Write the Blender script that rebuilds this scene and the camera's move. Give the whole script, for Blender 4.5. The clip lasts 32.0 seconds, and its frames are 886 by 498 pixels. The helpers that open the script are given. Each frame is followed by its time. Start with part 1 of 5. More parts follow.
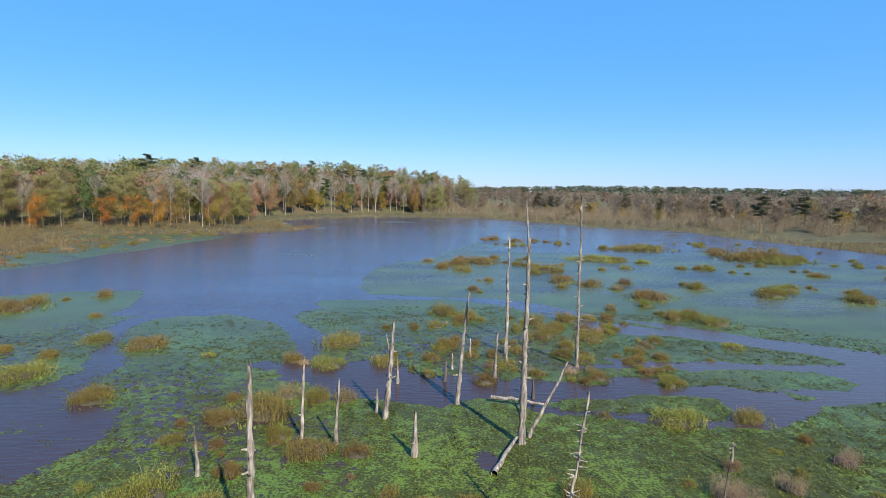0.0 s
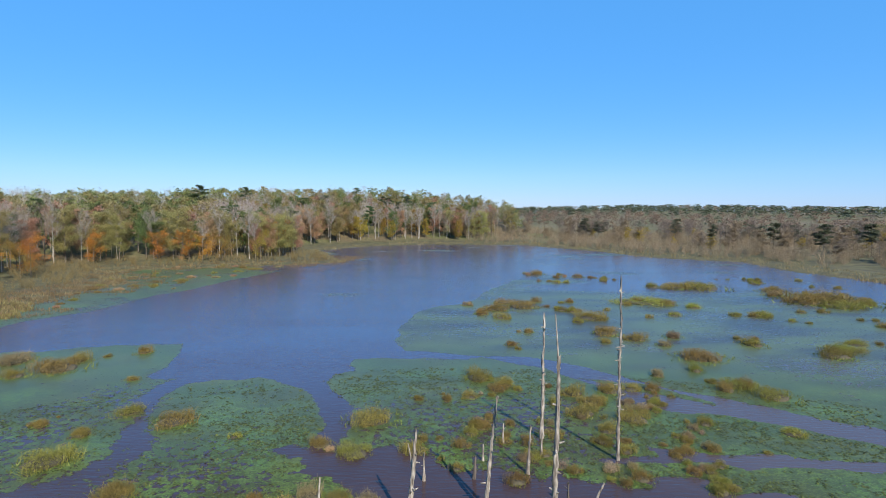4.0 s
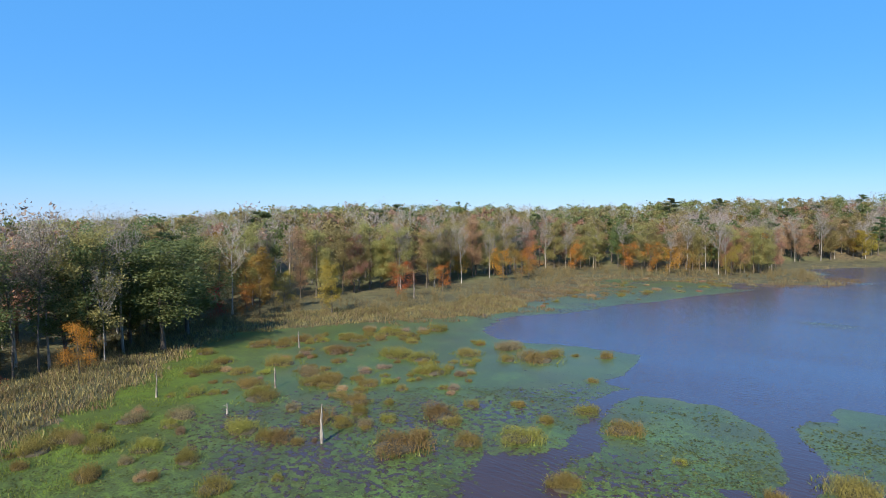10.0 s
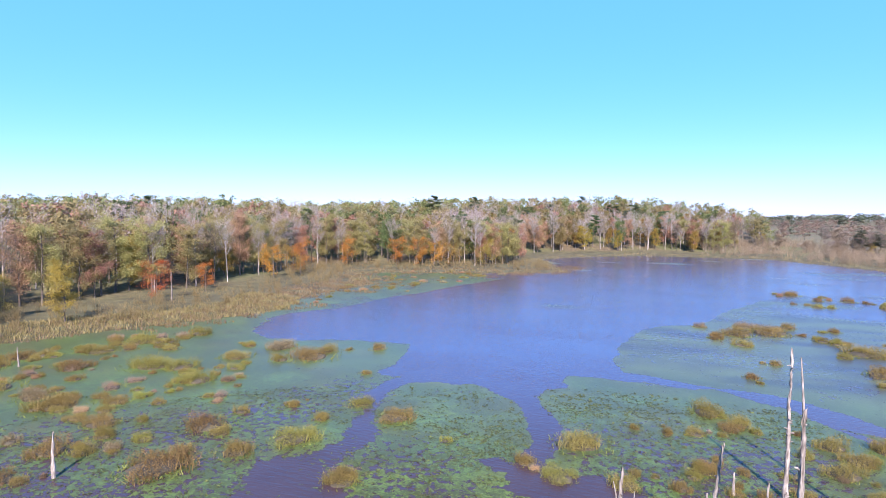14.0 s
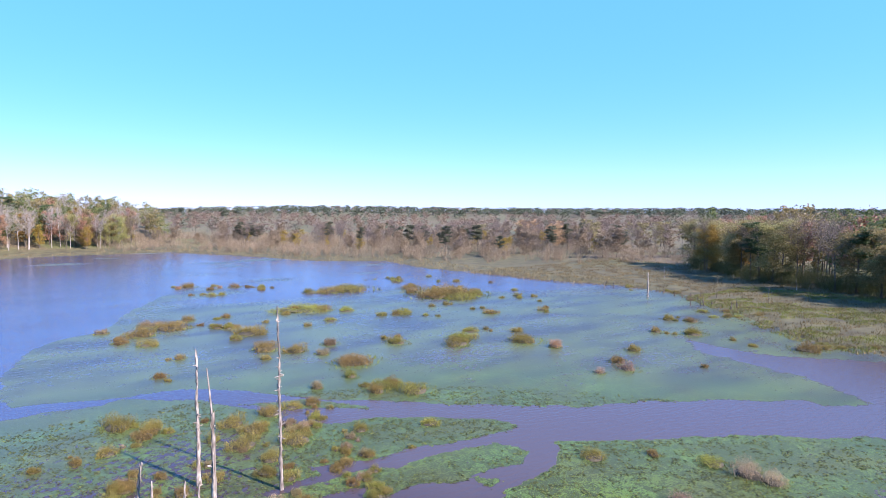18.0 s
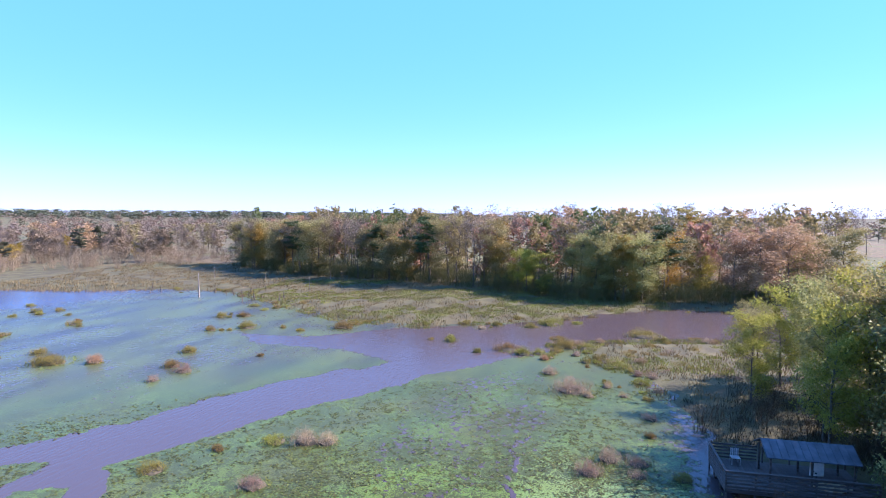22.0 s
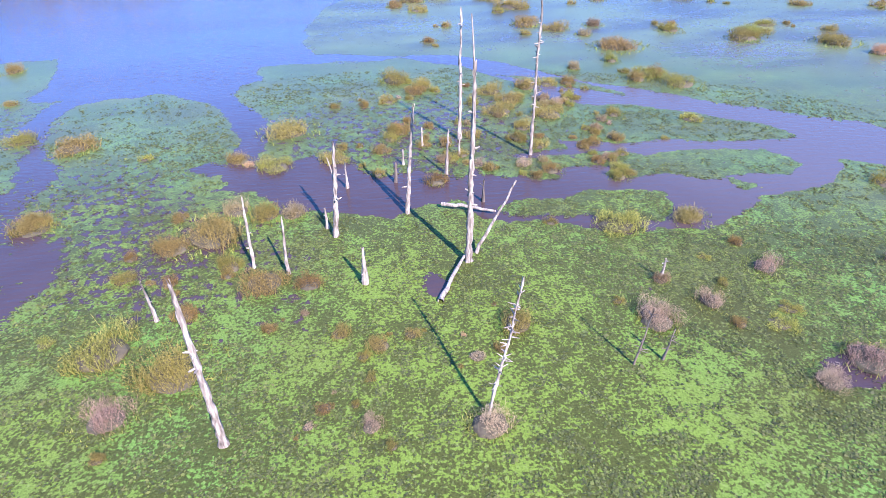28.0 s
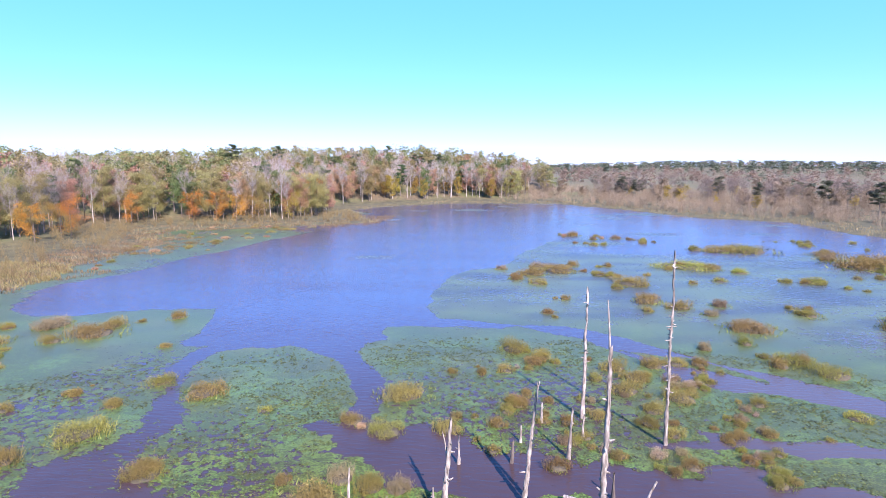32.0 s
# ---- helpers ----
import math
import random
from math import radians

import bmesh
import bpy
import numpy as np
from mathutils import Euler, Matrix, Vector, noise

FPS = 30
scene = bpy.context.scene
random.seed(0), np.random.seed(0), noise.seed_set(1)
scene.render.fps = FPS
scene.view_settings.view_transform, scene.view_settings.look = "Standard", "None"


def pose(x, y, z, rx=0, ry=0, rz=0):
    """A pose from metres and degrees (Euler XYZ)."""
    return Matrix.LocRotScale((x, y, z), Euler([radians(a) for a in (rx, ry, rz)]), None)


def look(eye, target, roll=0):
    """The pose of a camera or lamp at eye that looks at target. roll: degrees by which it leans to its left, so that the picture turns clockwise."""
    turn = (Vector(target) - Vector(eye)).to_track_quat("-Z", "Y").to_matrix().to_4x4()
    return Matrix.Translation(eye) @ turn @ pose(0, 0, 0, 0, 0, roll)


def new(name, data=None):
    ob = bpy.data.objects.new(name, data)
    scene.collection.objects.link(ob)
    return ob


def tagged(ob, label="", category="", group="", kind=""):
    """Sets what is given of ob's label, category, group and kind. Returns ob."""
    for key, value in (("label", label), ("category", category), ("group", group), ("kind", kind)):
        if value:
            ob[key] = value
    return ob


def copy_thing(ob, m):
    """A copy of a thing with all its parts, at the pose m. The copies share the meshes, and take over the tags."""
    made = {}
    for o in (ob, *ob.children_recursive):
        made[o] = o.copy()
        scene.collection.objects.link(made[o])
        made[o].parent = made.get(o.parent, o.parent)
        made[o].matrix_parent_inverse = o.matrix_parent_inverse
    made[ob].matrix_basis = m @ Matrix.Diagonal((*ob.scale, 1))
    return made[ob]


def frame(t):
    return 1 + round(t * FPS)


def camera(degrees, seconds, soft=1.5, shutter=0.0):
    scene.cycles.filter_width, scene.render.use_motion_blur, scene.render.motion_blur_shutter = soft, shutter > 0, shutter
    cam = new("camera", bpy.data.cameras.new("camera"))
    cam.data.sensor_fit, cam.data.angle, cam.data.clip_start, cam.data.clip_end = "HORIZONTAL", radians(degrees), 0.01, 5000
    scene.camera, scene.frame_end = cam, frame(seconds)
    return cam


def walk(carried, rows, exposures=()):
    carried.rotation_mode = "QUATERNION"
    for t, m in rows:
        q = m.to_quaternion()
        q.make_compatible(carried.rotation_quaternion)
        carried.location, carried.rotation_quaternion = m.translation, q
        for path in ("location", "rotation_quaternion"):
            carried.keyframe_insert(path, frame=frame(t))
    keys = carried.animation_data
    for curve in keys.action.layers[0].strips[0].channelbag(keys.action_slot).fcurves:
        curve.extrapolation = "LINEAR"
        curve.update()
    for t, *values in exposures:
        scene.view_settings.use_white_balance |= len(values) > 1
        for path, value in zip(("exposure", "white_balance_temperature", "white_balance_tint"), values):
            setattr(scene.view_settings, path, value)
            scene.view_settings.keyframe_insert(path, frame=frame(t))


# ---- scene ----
cam = camera(75.84, 32.0, soft=0.5)
ROWS = [
    (0, (-2.09, -0.63, 12.33), (-0.685, 19.219, 10.362), 0.68),
    (0.5, (-1.88, -0.48, 13.02), (-0.383, 19.364, 11.061), 0.66),
    (1, (-1.68, -0.24, 13.78), (-0.145, 19.611, 11.911), 0.63),
    (1.5, (-1.56, 0.10, 14.61), (0.109, 19.952, 12.859), 0.57),
    (2, (-1.39, 0.36, 15.37), (0.397, 20.221, 13.795), 0.54),
    (2.5, (-1.26, 0.68, 16.10), (0.662, 20.532, 14.639), 0.48),
    (4.5, (-0.74, 1.87, 16.55), (-1.744, 21.805, 15.299), 0.05),
    (5, (-0.51, 2.35, 16.47), (-2.005, 22.260, 15.357), 0.04),
    (5.5, (-0.40, 2.42, 16.48), (-2.635, 22.270, 15.445), 0.04),
    (6, (-0.39, 2.44, 16.39), (-4.264, 22.034, 15.440), -0.02),
    (6.5, (-0.23, 2.51, 16.44), (-5.738, 21.715, 15.508), -0.16),
    (7, (-0.19, 2.42, 16.44), (-7.131, 21.155, 15.549), -0.28),
    (7.5, (-0.20, 2.21, 16.58), (-8.553, 20.356, 15.693), -0.30),
    (8, (-0.06, 2.18, 16.70), (-10.201, 19.398, 15.803), -0.31),
    (8.5, (-0.02, 2.12, 16.79), (-11.891, 18.198, 15.908), -0.29),
    (9, (0.03, 2.24, 16.83), (-13.072, 17.328, 15.953), -0.28),
    (9.5, (0.00, 2.35, 16.95), (-13.740, 16.854, 16.033), -0.25),
    (10, (-0.01, 2.49, 16.96), (-14.309, 16.446, 16.033), -0.15),
    (10.5, (-0.01, 2.46, 16.92), (-14.742, 15.955, 16.010), -0.12),
    (11, (-0.01, 2.48, 16.96), (-15.062, 15.617, 16.025), -0.11),
    (11.5, (0.01, 2.51, 17.02), (-15.311, 15.340, 16.069), -0.19),
    (12, (0.01, 2.48, 16.99), (-15.522, 15.048, 16.024), -0.23),
    (12.5, (-0.05, 2.49, 16.99), (-15.743, 14.842, 15.985), -0.27),
    (13, (-0.03, 2.61, 17.02), (-15.191, 15.603, 15.964), -0.19),
    (13.5, (-0.03, 2.65, 17.00), (-12.557, 18.199, 15.945), 0.10),
    (14, (-0.21, 2.56, 16.98), (-8.004, 20.947, 15.890), 0.33),
    (14.5, (-0.37, 2.69, 17.00), (-3.446, 22.420, 15.882), 0.68),
    (15, (-0.42, 2.68, 17.05), (0.161, 22.640, 15.901), 0.78),
    (15.5, (-0.35, 2.42, 17.09), (3.614, 21.988, 15.988), 0.67),
    (17.5, (-0.33, 2.47, 18.31), (8.944, 20.138, 17.001), 0.01),
    (18, (-0.54, 2.01, 18.41), (10.339, 18.745, 17.071), 0.01),
    (18.5, (-0.62, 1.90, 18.56), (12.158, 17.225, 17.133), 0.03),
    (19, (-0.69, 2.07, 18.69), (14.262, 15.270, 17.221), 0.10),
    (19.5, (-0.53, 2.21, 18.46), (16.368, 12.814, 17.039), 0.21),
    (20, (-0.30, 2.49, 18.03), (17.740, 11.021, 16.725), 0.32),
    (20.5, (-0.39, 2.48, 17.87), (18.249, 9.623, 16.611), 0.39),
    (21, (-0.46, 2.61, 17.77), (18.582, 8.621, 16.546), 0.41),
    (21.5, (-0.43, 2.67, 17.53), (18.832, 7.917, 16.340), 0.35),
    (22, (-0.50, 2.76, 17.38), (18.918, 7.394, 16.179), 0.16),
    (22.5, (-0.73, 2.83, 17.48), (17.366, 6.739, 9.918), -0.34),
    (23, (-0.36, 2.93, 17.91), (15.500, 6.193, 6.178), -0.64),
    (23.5, (-0.39, 2.96, 17.96), (15.505, 6.141, 6.244), -0.71),
    (24, (-0.44, 3.07, 17.91), (15.304, 7.099, 6.256), -0.64),
    (24.5, (-0.48, 3.07, 17.89), (14.886, 8.454, 6.275), -0.58),
    (25, (-0.53, 3.06, 17.85), (14.070, 10.356, 6.293), -0.44),
    (25.5, (-0.66, 2.99, 17.79), (12.621, 12.564, 6.296), -0.35),
    (26, (-0.75, 2.86, 17.72), (10.728, 14.568, 6.263), -0.19),
    (26.5, (-0.92, 2.78, 17.61), (8.268, 16.397, 6.204), 0.09),
    (28.5, (-0.46, 2.40, 16.77), (0.291, 19.131, 5.843), -0.79),
    (29, (-0.40, 2.63, 17.08), (-0.313, 20.241, 7.611), -0.59),
    (29.5, (-0.44, 2.75, 17.28), (-0.857, 22.333, 13.233), -0.33),
    (30, (-0.52, 2.70, 17.17), (-1.248, 22.497, 14.442), -0.24),
    (30.5, (-0.59, 2.88, 17.15), (-1.557, 22.673, 14.439), -0.22),
    (31, (-0.78, 3.17, 17.29), (-1.912, 22.943, 14.520), -0.17),
    (31.5, (-0.98, 3.55, 17.36), (-2.207, 23.317, 14.562), -0.12),
    (32, (-1.23, 4.10, 17.18), (-2.539, 23.857, 14.351), -0.12),
]
EXPOSURES = [(0, 0.76, 6800, 12), (2, 0.74, 6750, 12), (5, 0.66, 6500, 11), (11, 0.78, 6650, 12), (12.5, 1.48, 6300, 31), (15, 1.4, 6250, 32), (18, 1.44, 6250, 31), (22, 1.64, 6250, 36),
             (23, 1.38, 6150, 29), (24.5, 1.56, 6050, 31), (26, 1.76, 5900, 34), (29, 1.94, 5900, 35), (30, 1.62, 6000, 36), (32, 1.6, 6100, 36)]
walk(cam, [(t, look(eye, aim, roll)) for t, eye, aim, roll in ROWS], EXPOSURES)

# ---- daylight: clear autumn sky, sun over the near bank ----
SUN_ELEVATION, SUN_TURN = radians(38), radians(156)
SUN_WAY = Vector((math.sin(SUN_TURN) * math.cos(SUN_ELEVATION), math.cos(SUN_TURN) * math.cos(SUN_ELEVATION), math.sin(SUN_ELEVATION)))
world = bpy.data.worlds.new("sky")
scene.world = world
world.use_nodes = True
wn, wl = world.node_tree.nodes, world.node_tree.links
sky = wn.new("ShaderNodeTexSky")
sky.sky_type, sky.sun_disc = "NISHITA", False
sky.sun_elevation, sky.sun_rotation = SUN_ELEVATION, SUN_TURN
sky.altitude, sky.air_density, sky.dust_density, sky.ozone_density = 100, 1.0, 0.1, 3.0
wn["Background"].inputs["Strength"].default_value = 0.086
deeper = wn.new("ShaderNodeHueSaturation")
deeper.inputs["Saturation"].default_value = 1.4
wl.new(sky.outputs[0], deeper.inputs["Color"])
even = wn.new("ShaderNodeMix")
even.data_type, even.inputs[0].default_value, even.inputs[7].default_value = "RGBA", 0.62, (1.0, 3.6, 8.4, 1)
wl.new(deeper.outputs[0], even.inputs[6])
wl.new(even.outputs[2], wn["Background"].inputs["Color"])
sun = new("sun", bpy.data.lights.new("sun", "SUN"))
sun.data.energy, sun.data.angle, sun.data.color = 5.0, radians(0.5), (1.0, 0.93, 0.8)
sun.matrix_world = look(SUN_WAY * 200, (0, 0, 0))


# ---- materials ----
def nodes_of(name):
    m = bpy.data.materials.new(name)
    m.use_nodes = True
    return m, m.node_tree.nodes, m.node_tree.links


def mixed(n, l, fac, a, b, kind="MIX"):
    x = n.new("ShaderNodeMix")
    x.data_type, x.blend_type = "RGBA", kind
    for slot, v in ((0, fac), (6, a), (7, b)):
        if isinstance(v, (int, float)):
            x.inputs[slot].default_value = v
        elif isinstance(v, tuple):
            x.inputs[slot].default_value = (*v, 1)
        else:
            l.new(v, x.inputs[slot])
    return x.outputs[2]


def calc(n, l, op, a, b=0.0):
    x = n.new("ShaderNodeMath")
    x.operation = op
    for slot, v in ((0, a), (1, b)):
        if isinstance(v, (int, float)):
            x.inputs[slot].default_value = v
        else:
            l.new(v, x.inputs[slot])
    return x.outputs[0]


def grain(n, l, where, scale, detail=3.0, stretch=None):
    if stretch:
        mp = n.new("ShaderNodeMapping")
        mp.inputs["Scale"].default_value = stretch
        l.new(where, mp.inputs[0])
        where = mp.outputs[0]
    x = n.new("ShaderNodeTexNoise")
    x.inputs["Scale"].default_value, x.inputs["Detail"].default_value = scale, detail
    l.new(where, x.inputs["Vector"])
    return x.outputs["Fac"]


def ramped(n, l, fac, stops):
    r = n.new("ShaderNodeValToRGB")
    while len(r.color_ramp.elements) < len(stops):
        r.color_ramp.elements.new(0.5)
    for e, (p, c) in zip(r.color_ramp.elements, stops):
        e.position, e.color = p, (*c, 1)
    l.new(fac, r.inputs[0])
    return r.outputs[0]


def place_of(n):
    return n.new("ShaderNodeNewGeometry").outputs["Position"]


def object_of(n):
    return n.new("ShaderNodeTexCoord").outputs["Object"]


def solid(name, dark, mid, pale, scale=6.0, rough=0.8, bump=0.3, stretch=None, wide=0.6, metal=0.0, by_object=True):
    """Opaque stuff: fine grain, wide stains and a small change from piece to piece."""
    m, n, l = nodes_of(name)
    b = n["Principled BSDF"]
    where = object_of(n)
    g = grain(n, l, where, scale, 5, stretch)
    c = ramped(n, l, g, [(0.28, dark), (0.5, mid), (0.75, pale)])
    w = grain(n, l, where, wide, 2)
    c = mixed(n, l, calc(n, l, "MULTIPLY", w, 0.55), c, dark)
    if by_object:
        r = n.new("ShaderNodeObjectInfo").outputs["Random"]
        h = n.new("ShaderNodeHueSaturation")
        l.new(calc(n, l, "ADD", calc(n, l, "MULTIPLY", r, 0.35), 0.83), h.inputs["Value"])
        l.new(c, h.inputs["Color"])
        c = h.outputs[0]
    l.new(c, b.inputs["Base Color"])
    b.inputs["Roughness"].default_value, b.inputs["Metallic"].default_value = rough, metal
    bp = n.new("ShaderNodeBump")
    bp.inputs["Strength"].default_value, bp.inputs["Distance"].default_value = bump, 0.03
    l.new(g, bp.inputs["Height"])
    l.new(bp.outputs[0], b.inputs["Normal"])
    return m


def leafy(name, dark, mid, pale, translucency=0.3, wide=0.35, rough=0.55, spread=0.3):
    """Leaves, blades and twigs: each one its own shade, crowns that differ, light let through."""
    m, n, l = nodes_of(name)
    b = n["Principled BSDF"]
    isle = n.new("ShaderNodeNewGeometry").outputs["Random Per Island"]
    c = ramped(n, l, isle, [(0.0, dark), (0.5, mid), (1.0, pale)])
    w = grain(n, l, place_of(n), wide, 2)
    c = mixed(n, l, calc(n, l, "MULTIPLY", w, 0.7), c, mid)
    r = n.new("ShaderNodeObjectInfo").outputs["Random"]
    h = n.new("ShaderNodeHueSaturation")
    l.new(calc(n, l, "ADD", calc(n, l, "MULTIPLY", r, 0.05), 0.475), h.inputs["Hue"])
    v = calc(n, l, "ADD", calc(n, l, "MULTIPLY", r, spread), 1 - spread / 2)
    v = calc(n, l, "MULTIPLY", v, calc(n, l, "ADD", calc(n, l, "MULTIPLY", w, 0.8), 0.6))
    l.new(v, h.inputs["Value"])
    l.new(c, h.inputs["Color"])
    l.new(h.outputs[0], b.inputs["Base Color"])
    b.inputs["Roughness"].default_value, b.inputs["Specular IOR Level"].default_value = rough, 0.2
    t = n.new("ShaderNodeBsdfTranslucent")
    l.new(h.outputs[0], t.inputs[0])
    x = n.new("ShaderNodeMixShader")
    x.inputs[0].default_value = translucency
    l.new(b.outputs[0], x.inputs[1])
    l.new(t.outputs[0], x.inputs[2])
    l.new(x.outputs[0], n["Material Output"].inputs["Surface"])
    return m


def pond_surface():
    """Murky water, with floating duckweed and pads where the sheet's cover says they grow."""
    m, n, l = nodes_of("pond_surface")
    b = n["Principled BSDF"]
    where = place_of(n)
    at = n.new("ShaderNodeAttribute")
    at.attribute_name = "cover"
    cover = at.outputs["Fac"]
    fine = grain(n, l, where, 1.7, 6)
    tiny = grain(n, l, where, 6.0, 3)
    broad = grain(n, l, where, 0.35, 3)
    tex = calc(n, l, "ADD", calc(n, l, "MULTIPLY", fine, 0.6), calc(n, l, "MULTIPLY", broad, 0.15))
    tex = calc(n, l, "ADD", tex, calc(n, l, "MULTIPLY", tiny, 0.25))
    over = calc(n, l, "SUBTRACT", calc(n, l, "ADD", calc(n, l, "MULTIPLY", cover, 0.62), 0.19), tex)
    edge = n.new("ShaderNodeMapRange")
    edge.inputs["From Min"].default_value = -0.01
    l.new(over, edge.inputs["Value"])
    af = n.new("ShaderNodeAttribute")
    af.attribute_name = "film"
    l.new(calc(n, l, "ADD", calc(n, l, "MULTIPLY", calc(n, l, "POWER", af.outputs["Fac"], 2.0), 0.14), 0.012), edge.inputs["From Max"])
    mask = edge.outputs[0]
    am = n.new("ShaderNodeAttribute")
    am.attribute_name = "duckweed"
    al = n.new("ShaderNodeAttribute")
    al.attribute_name = "lush"
    tint = grain(n, l, where, 0.16, 4)
    weed = ramped(n, l, tint, [(0.36, (0.082, 0.1, 0.024)), (0.5, (0.082, 0.135, 0.028)), (0.64, (0.082, 0.16, 0.032))])
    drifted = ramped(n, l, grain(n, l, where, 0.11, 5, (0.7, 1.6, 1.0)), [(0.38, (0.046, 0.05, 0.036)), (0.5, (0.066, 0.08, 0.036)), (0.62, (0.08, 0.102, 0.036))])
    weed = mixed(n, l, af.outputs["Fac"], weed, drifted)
    weed = mixed(n, l, al.outputs["Fac"], weed, (0.098, 0.148, 0.024))
    weed = mixed(n, l, am.outputs["Fac"], weed, (0.165, 0.245, 0.105))
    # leaves that crowd into dark clumps on the lighter weed, thicker in some drifts than in others
    plain = calc(n, l, "SUBTRACT", 1.0, calc(n, l, "POWER", af.outputs["Fac"], 2.0))
    drift = calc(n, l, "MULTIPLY", calc(n, l, "SUBTRACT", grain(n, l, where, 0.22, 3), 0.5), 0.35)
    thin = calc(n, l, "ADD", calc(n, l, "MULTIPLY", am.outputs["Fac"], 0.06), calc(n, l, "MULTIPLY", af.outputs["Fac"], -0.035))
    knots = calc(n, l, "ADD", calc(n, l, "MULTIPLY", grain(n, l, where, 7.0, 5), 0.62), calc(n, l, "MULTIPLY", grain(n, l, where, 1.6, 4), 0.38))
    clump = calc(n, l, "SUBTRACT", calc(n, l, "ADD", knots, drift), thin)
    speck = ramped(n, l, clump, [(0.455, (0, 0, 0)), (0.515, (1, 1, 1))])
    leaf = mixed(n, l, tiny, (0.014, 0.018, 0.006), (0.058, 0.06, 0.018))
    leaf = mixed(n, l, calc(n, l, "MINIMUM", calc(n, l, "MULTIPLY", af.outputs["Fac"], 2.4), 1.0), leaf, (0.042, 0.058, 0.026))
    weed = mixed(n, l, calc(n, l, "MULTIPLY", calc(n, l, "MULTIPLY", speck, plain), 0.88), weed, leaf)
    mottle = calc(n, l, "ADD", calc(n, l, "MULTIPLY", grain(n, l, where, 13.0, 3), 1.5), 0.25)
    hue = n.new("ShaderNodeHueSaturation")
    l.new(calc(n, l, "ADD", calc(n, l, "MULTIPLY", mottle, plain), calc(n, l, "SUBTRACT", 1.0, plain)), hue.inputs["Value"])
    l.new(weed, hue.inputs["Color"])
    weed = hue.outputs[0]
    # Scattered glints, put into the weed's colour as paler flecks.
    glint = ramped(n, l, grain(n, l, where, 5.0, 4), [(0.6, (0, 0, 0)), (0.66, (1, 1, 1))])
    weed = mixed(n, l, calc(n, l, "MULTIPLY", calc(n, l, "MULTIPLY", glint, plain), 0.35), weed, (0.16, 0.2, 0.07))
    # Far lake water: the sky's reflected blue is put into its base colour.
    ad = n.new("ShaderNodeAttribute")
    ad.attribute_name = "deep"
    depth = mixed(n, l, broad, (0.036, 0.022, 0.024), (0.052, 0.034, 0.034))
    # Eastern water pales with distance: reflected sky put into its colour.
    at_sky_pale = n.new("ShaderNodeAttribute")
    at_sky_pale.attribute_name = "sky_pale"
    depth = mixed(n, l, at_sky_pale.outputs["Fac"], depth, (0.07, 0.055, 0.058))
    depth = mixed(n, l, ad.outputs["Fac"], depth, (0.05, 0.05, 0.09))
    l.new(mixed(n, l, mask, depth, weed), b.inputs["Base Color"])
    l.new(calc(n, l, "ADD", calc(n, l, "MULTIPLY", mask, 0.2), 0.14), b.inputs["Roughness"])
    b.inputs["IOR"].default_value = 1.34
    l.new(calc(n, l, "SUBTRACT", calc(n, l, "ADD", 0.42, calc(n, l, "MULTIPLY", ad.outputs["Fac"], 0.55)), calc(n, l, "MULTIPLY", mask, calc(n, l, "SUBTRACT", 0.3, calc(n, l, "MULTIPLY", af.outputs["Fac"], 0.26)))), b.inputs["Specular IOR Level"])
    wind = calc(n, l, "ADD", grain(n, l, where, 0.05, 3, (0.5, 2.2, 1.0)), 0.1)
    swell = calc(n, l, "MULTIPLY", grain(n, l, where, 1.6, 4, (0.6, 1.9, 1.0)), wind)
    bp = n.new("ShaderNodeBump")
    bp.inputs["Strength"].default_value, bp.inputs["Distance"].default_value = 0.75, 0.1
    l.new(calc(n, l, "ADD", calc(n, l, "MULTIPLY", swell, calc(n, l, "SUBTRACT", 1.0, mask)), calc(n, l, "MULTIPLY", mask, calc(n, l, "MULTIPLY", tiny, 0.15))), bp.inputs["Height"])
    l.new(bp.outputs[0], b.inputs["Normal"])
    return m


def land_surface():
    m, n, l = nodes_of("land_surface")
    b = n["Principled BSDF"]
    where = place_of(n)
    a = ramped(n, l, grain(n, l, where, 0.9, 5), [(0.3, (0.045, 0.035, 0.018)), (0.5, (0.095, 0.072, 0.036)), (0.7, (0.17, 0.125, 0.062))])
    g = ramped(n, l, grain(n, l, where, 0.05, 3), [(0.4, (0.0, 0.0, 0.0)), (0.6, (1, 1, 1))])
    dry = mixed(n, l, calc(n, l, "MULTIPLY", g, 0.6), a, (0.075, 0.10, 0.025))
    # Low ground: marsh green-brown, kept dark to carry the near bank's shade too.
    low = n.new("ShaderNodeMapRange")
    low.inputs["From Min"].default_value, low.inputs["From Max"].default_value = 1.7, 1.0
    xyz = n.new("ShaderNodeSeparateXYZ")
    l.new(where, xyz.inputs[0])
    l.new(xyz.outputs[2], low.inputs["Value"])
    shaded_marsh = ramped(n, l, grain(n, l, where, 0.35, 4), [(0.35, (0.036, 0.033, 0.014)), (0.5, (0.062, 0.058, 0.022)), (0.65, (0.092, 0.084, 0.034))])
    l.new(mixed(n, l, calc(n, l, "MULTIPLY", low.outputs[0], 0.85), dry, shaded_marsh), b.inputs["Base Color"])
    b.inputs["Roughness"].default_value = 0.95
    bp = n.new("ShaderNodeBump")
    bp.inputs["Strength"].default_value, bp.inputs["Distance"].default_value = 0.5, 0.15
    l.new(grain(n, l, where, 3.0, 4), bp.inputs["Height"])
    l.new(bp.outputs[0], b.inputs["Normal"])
    return m


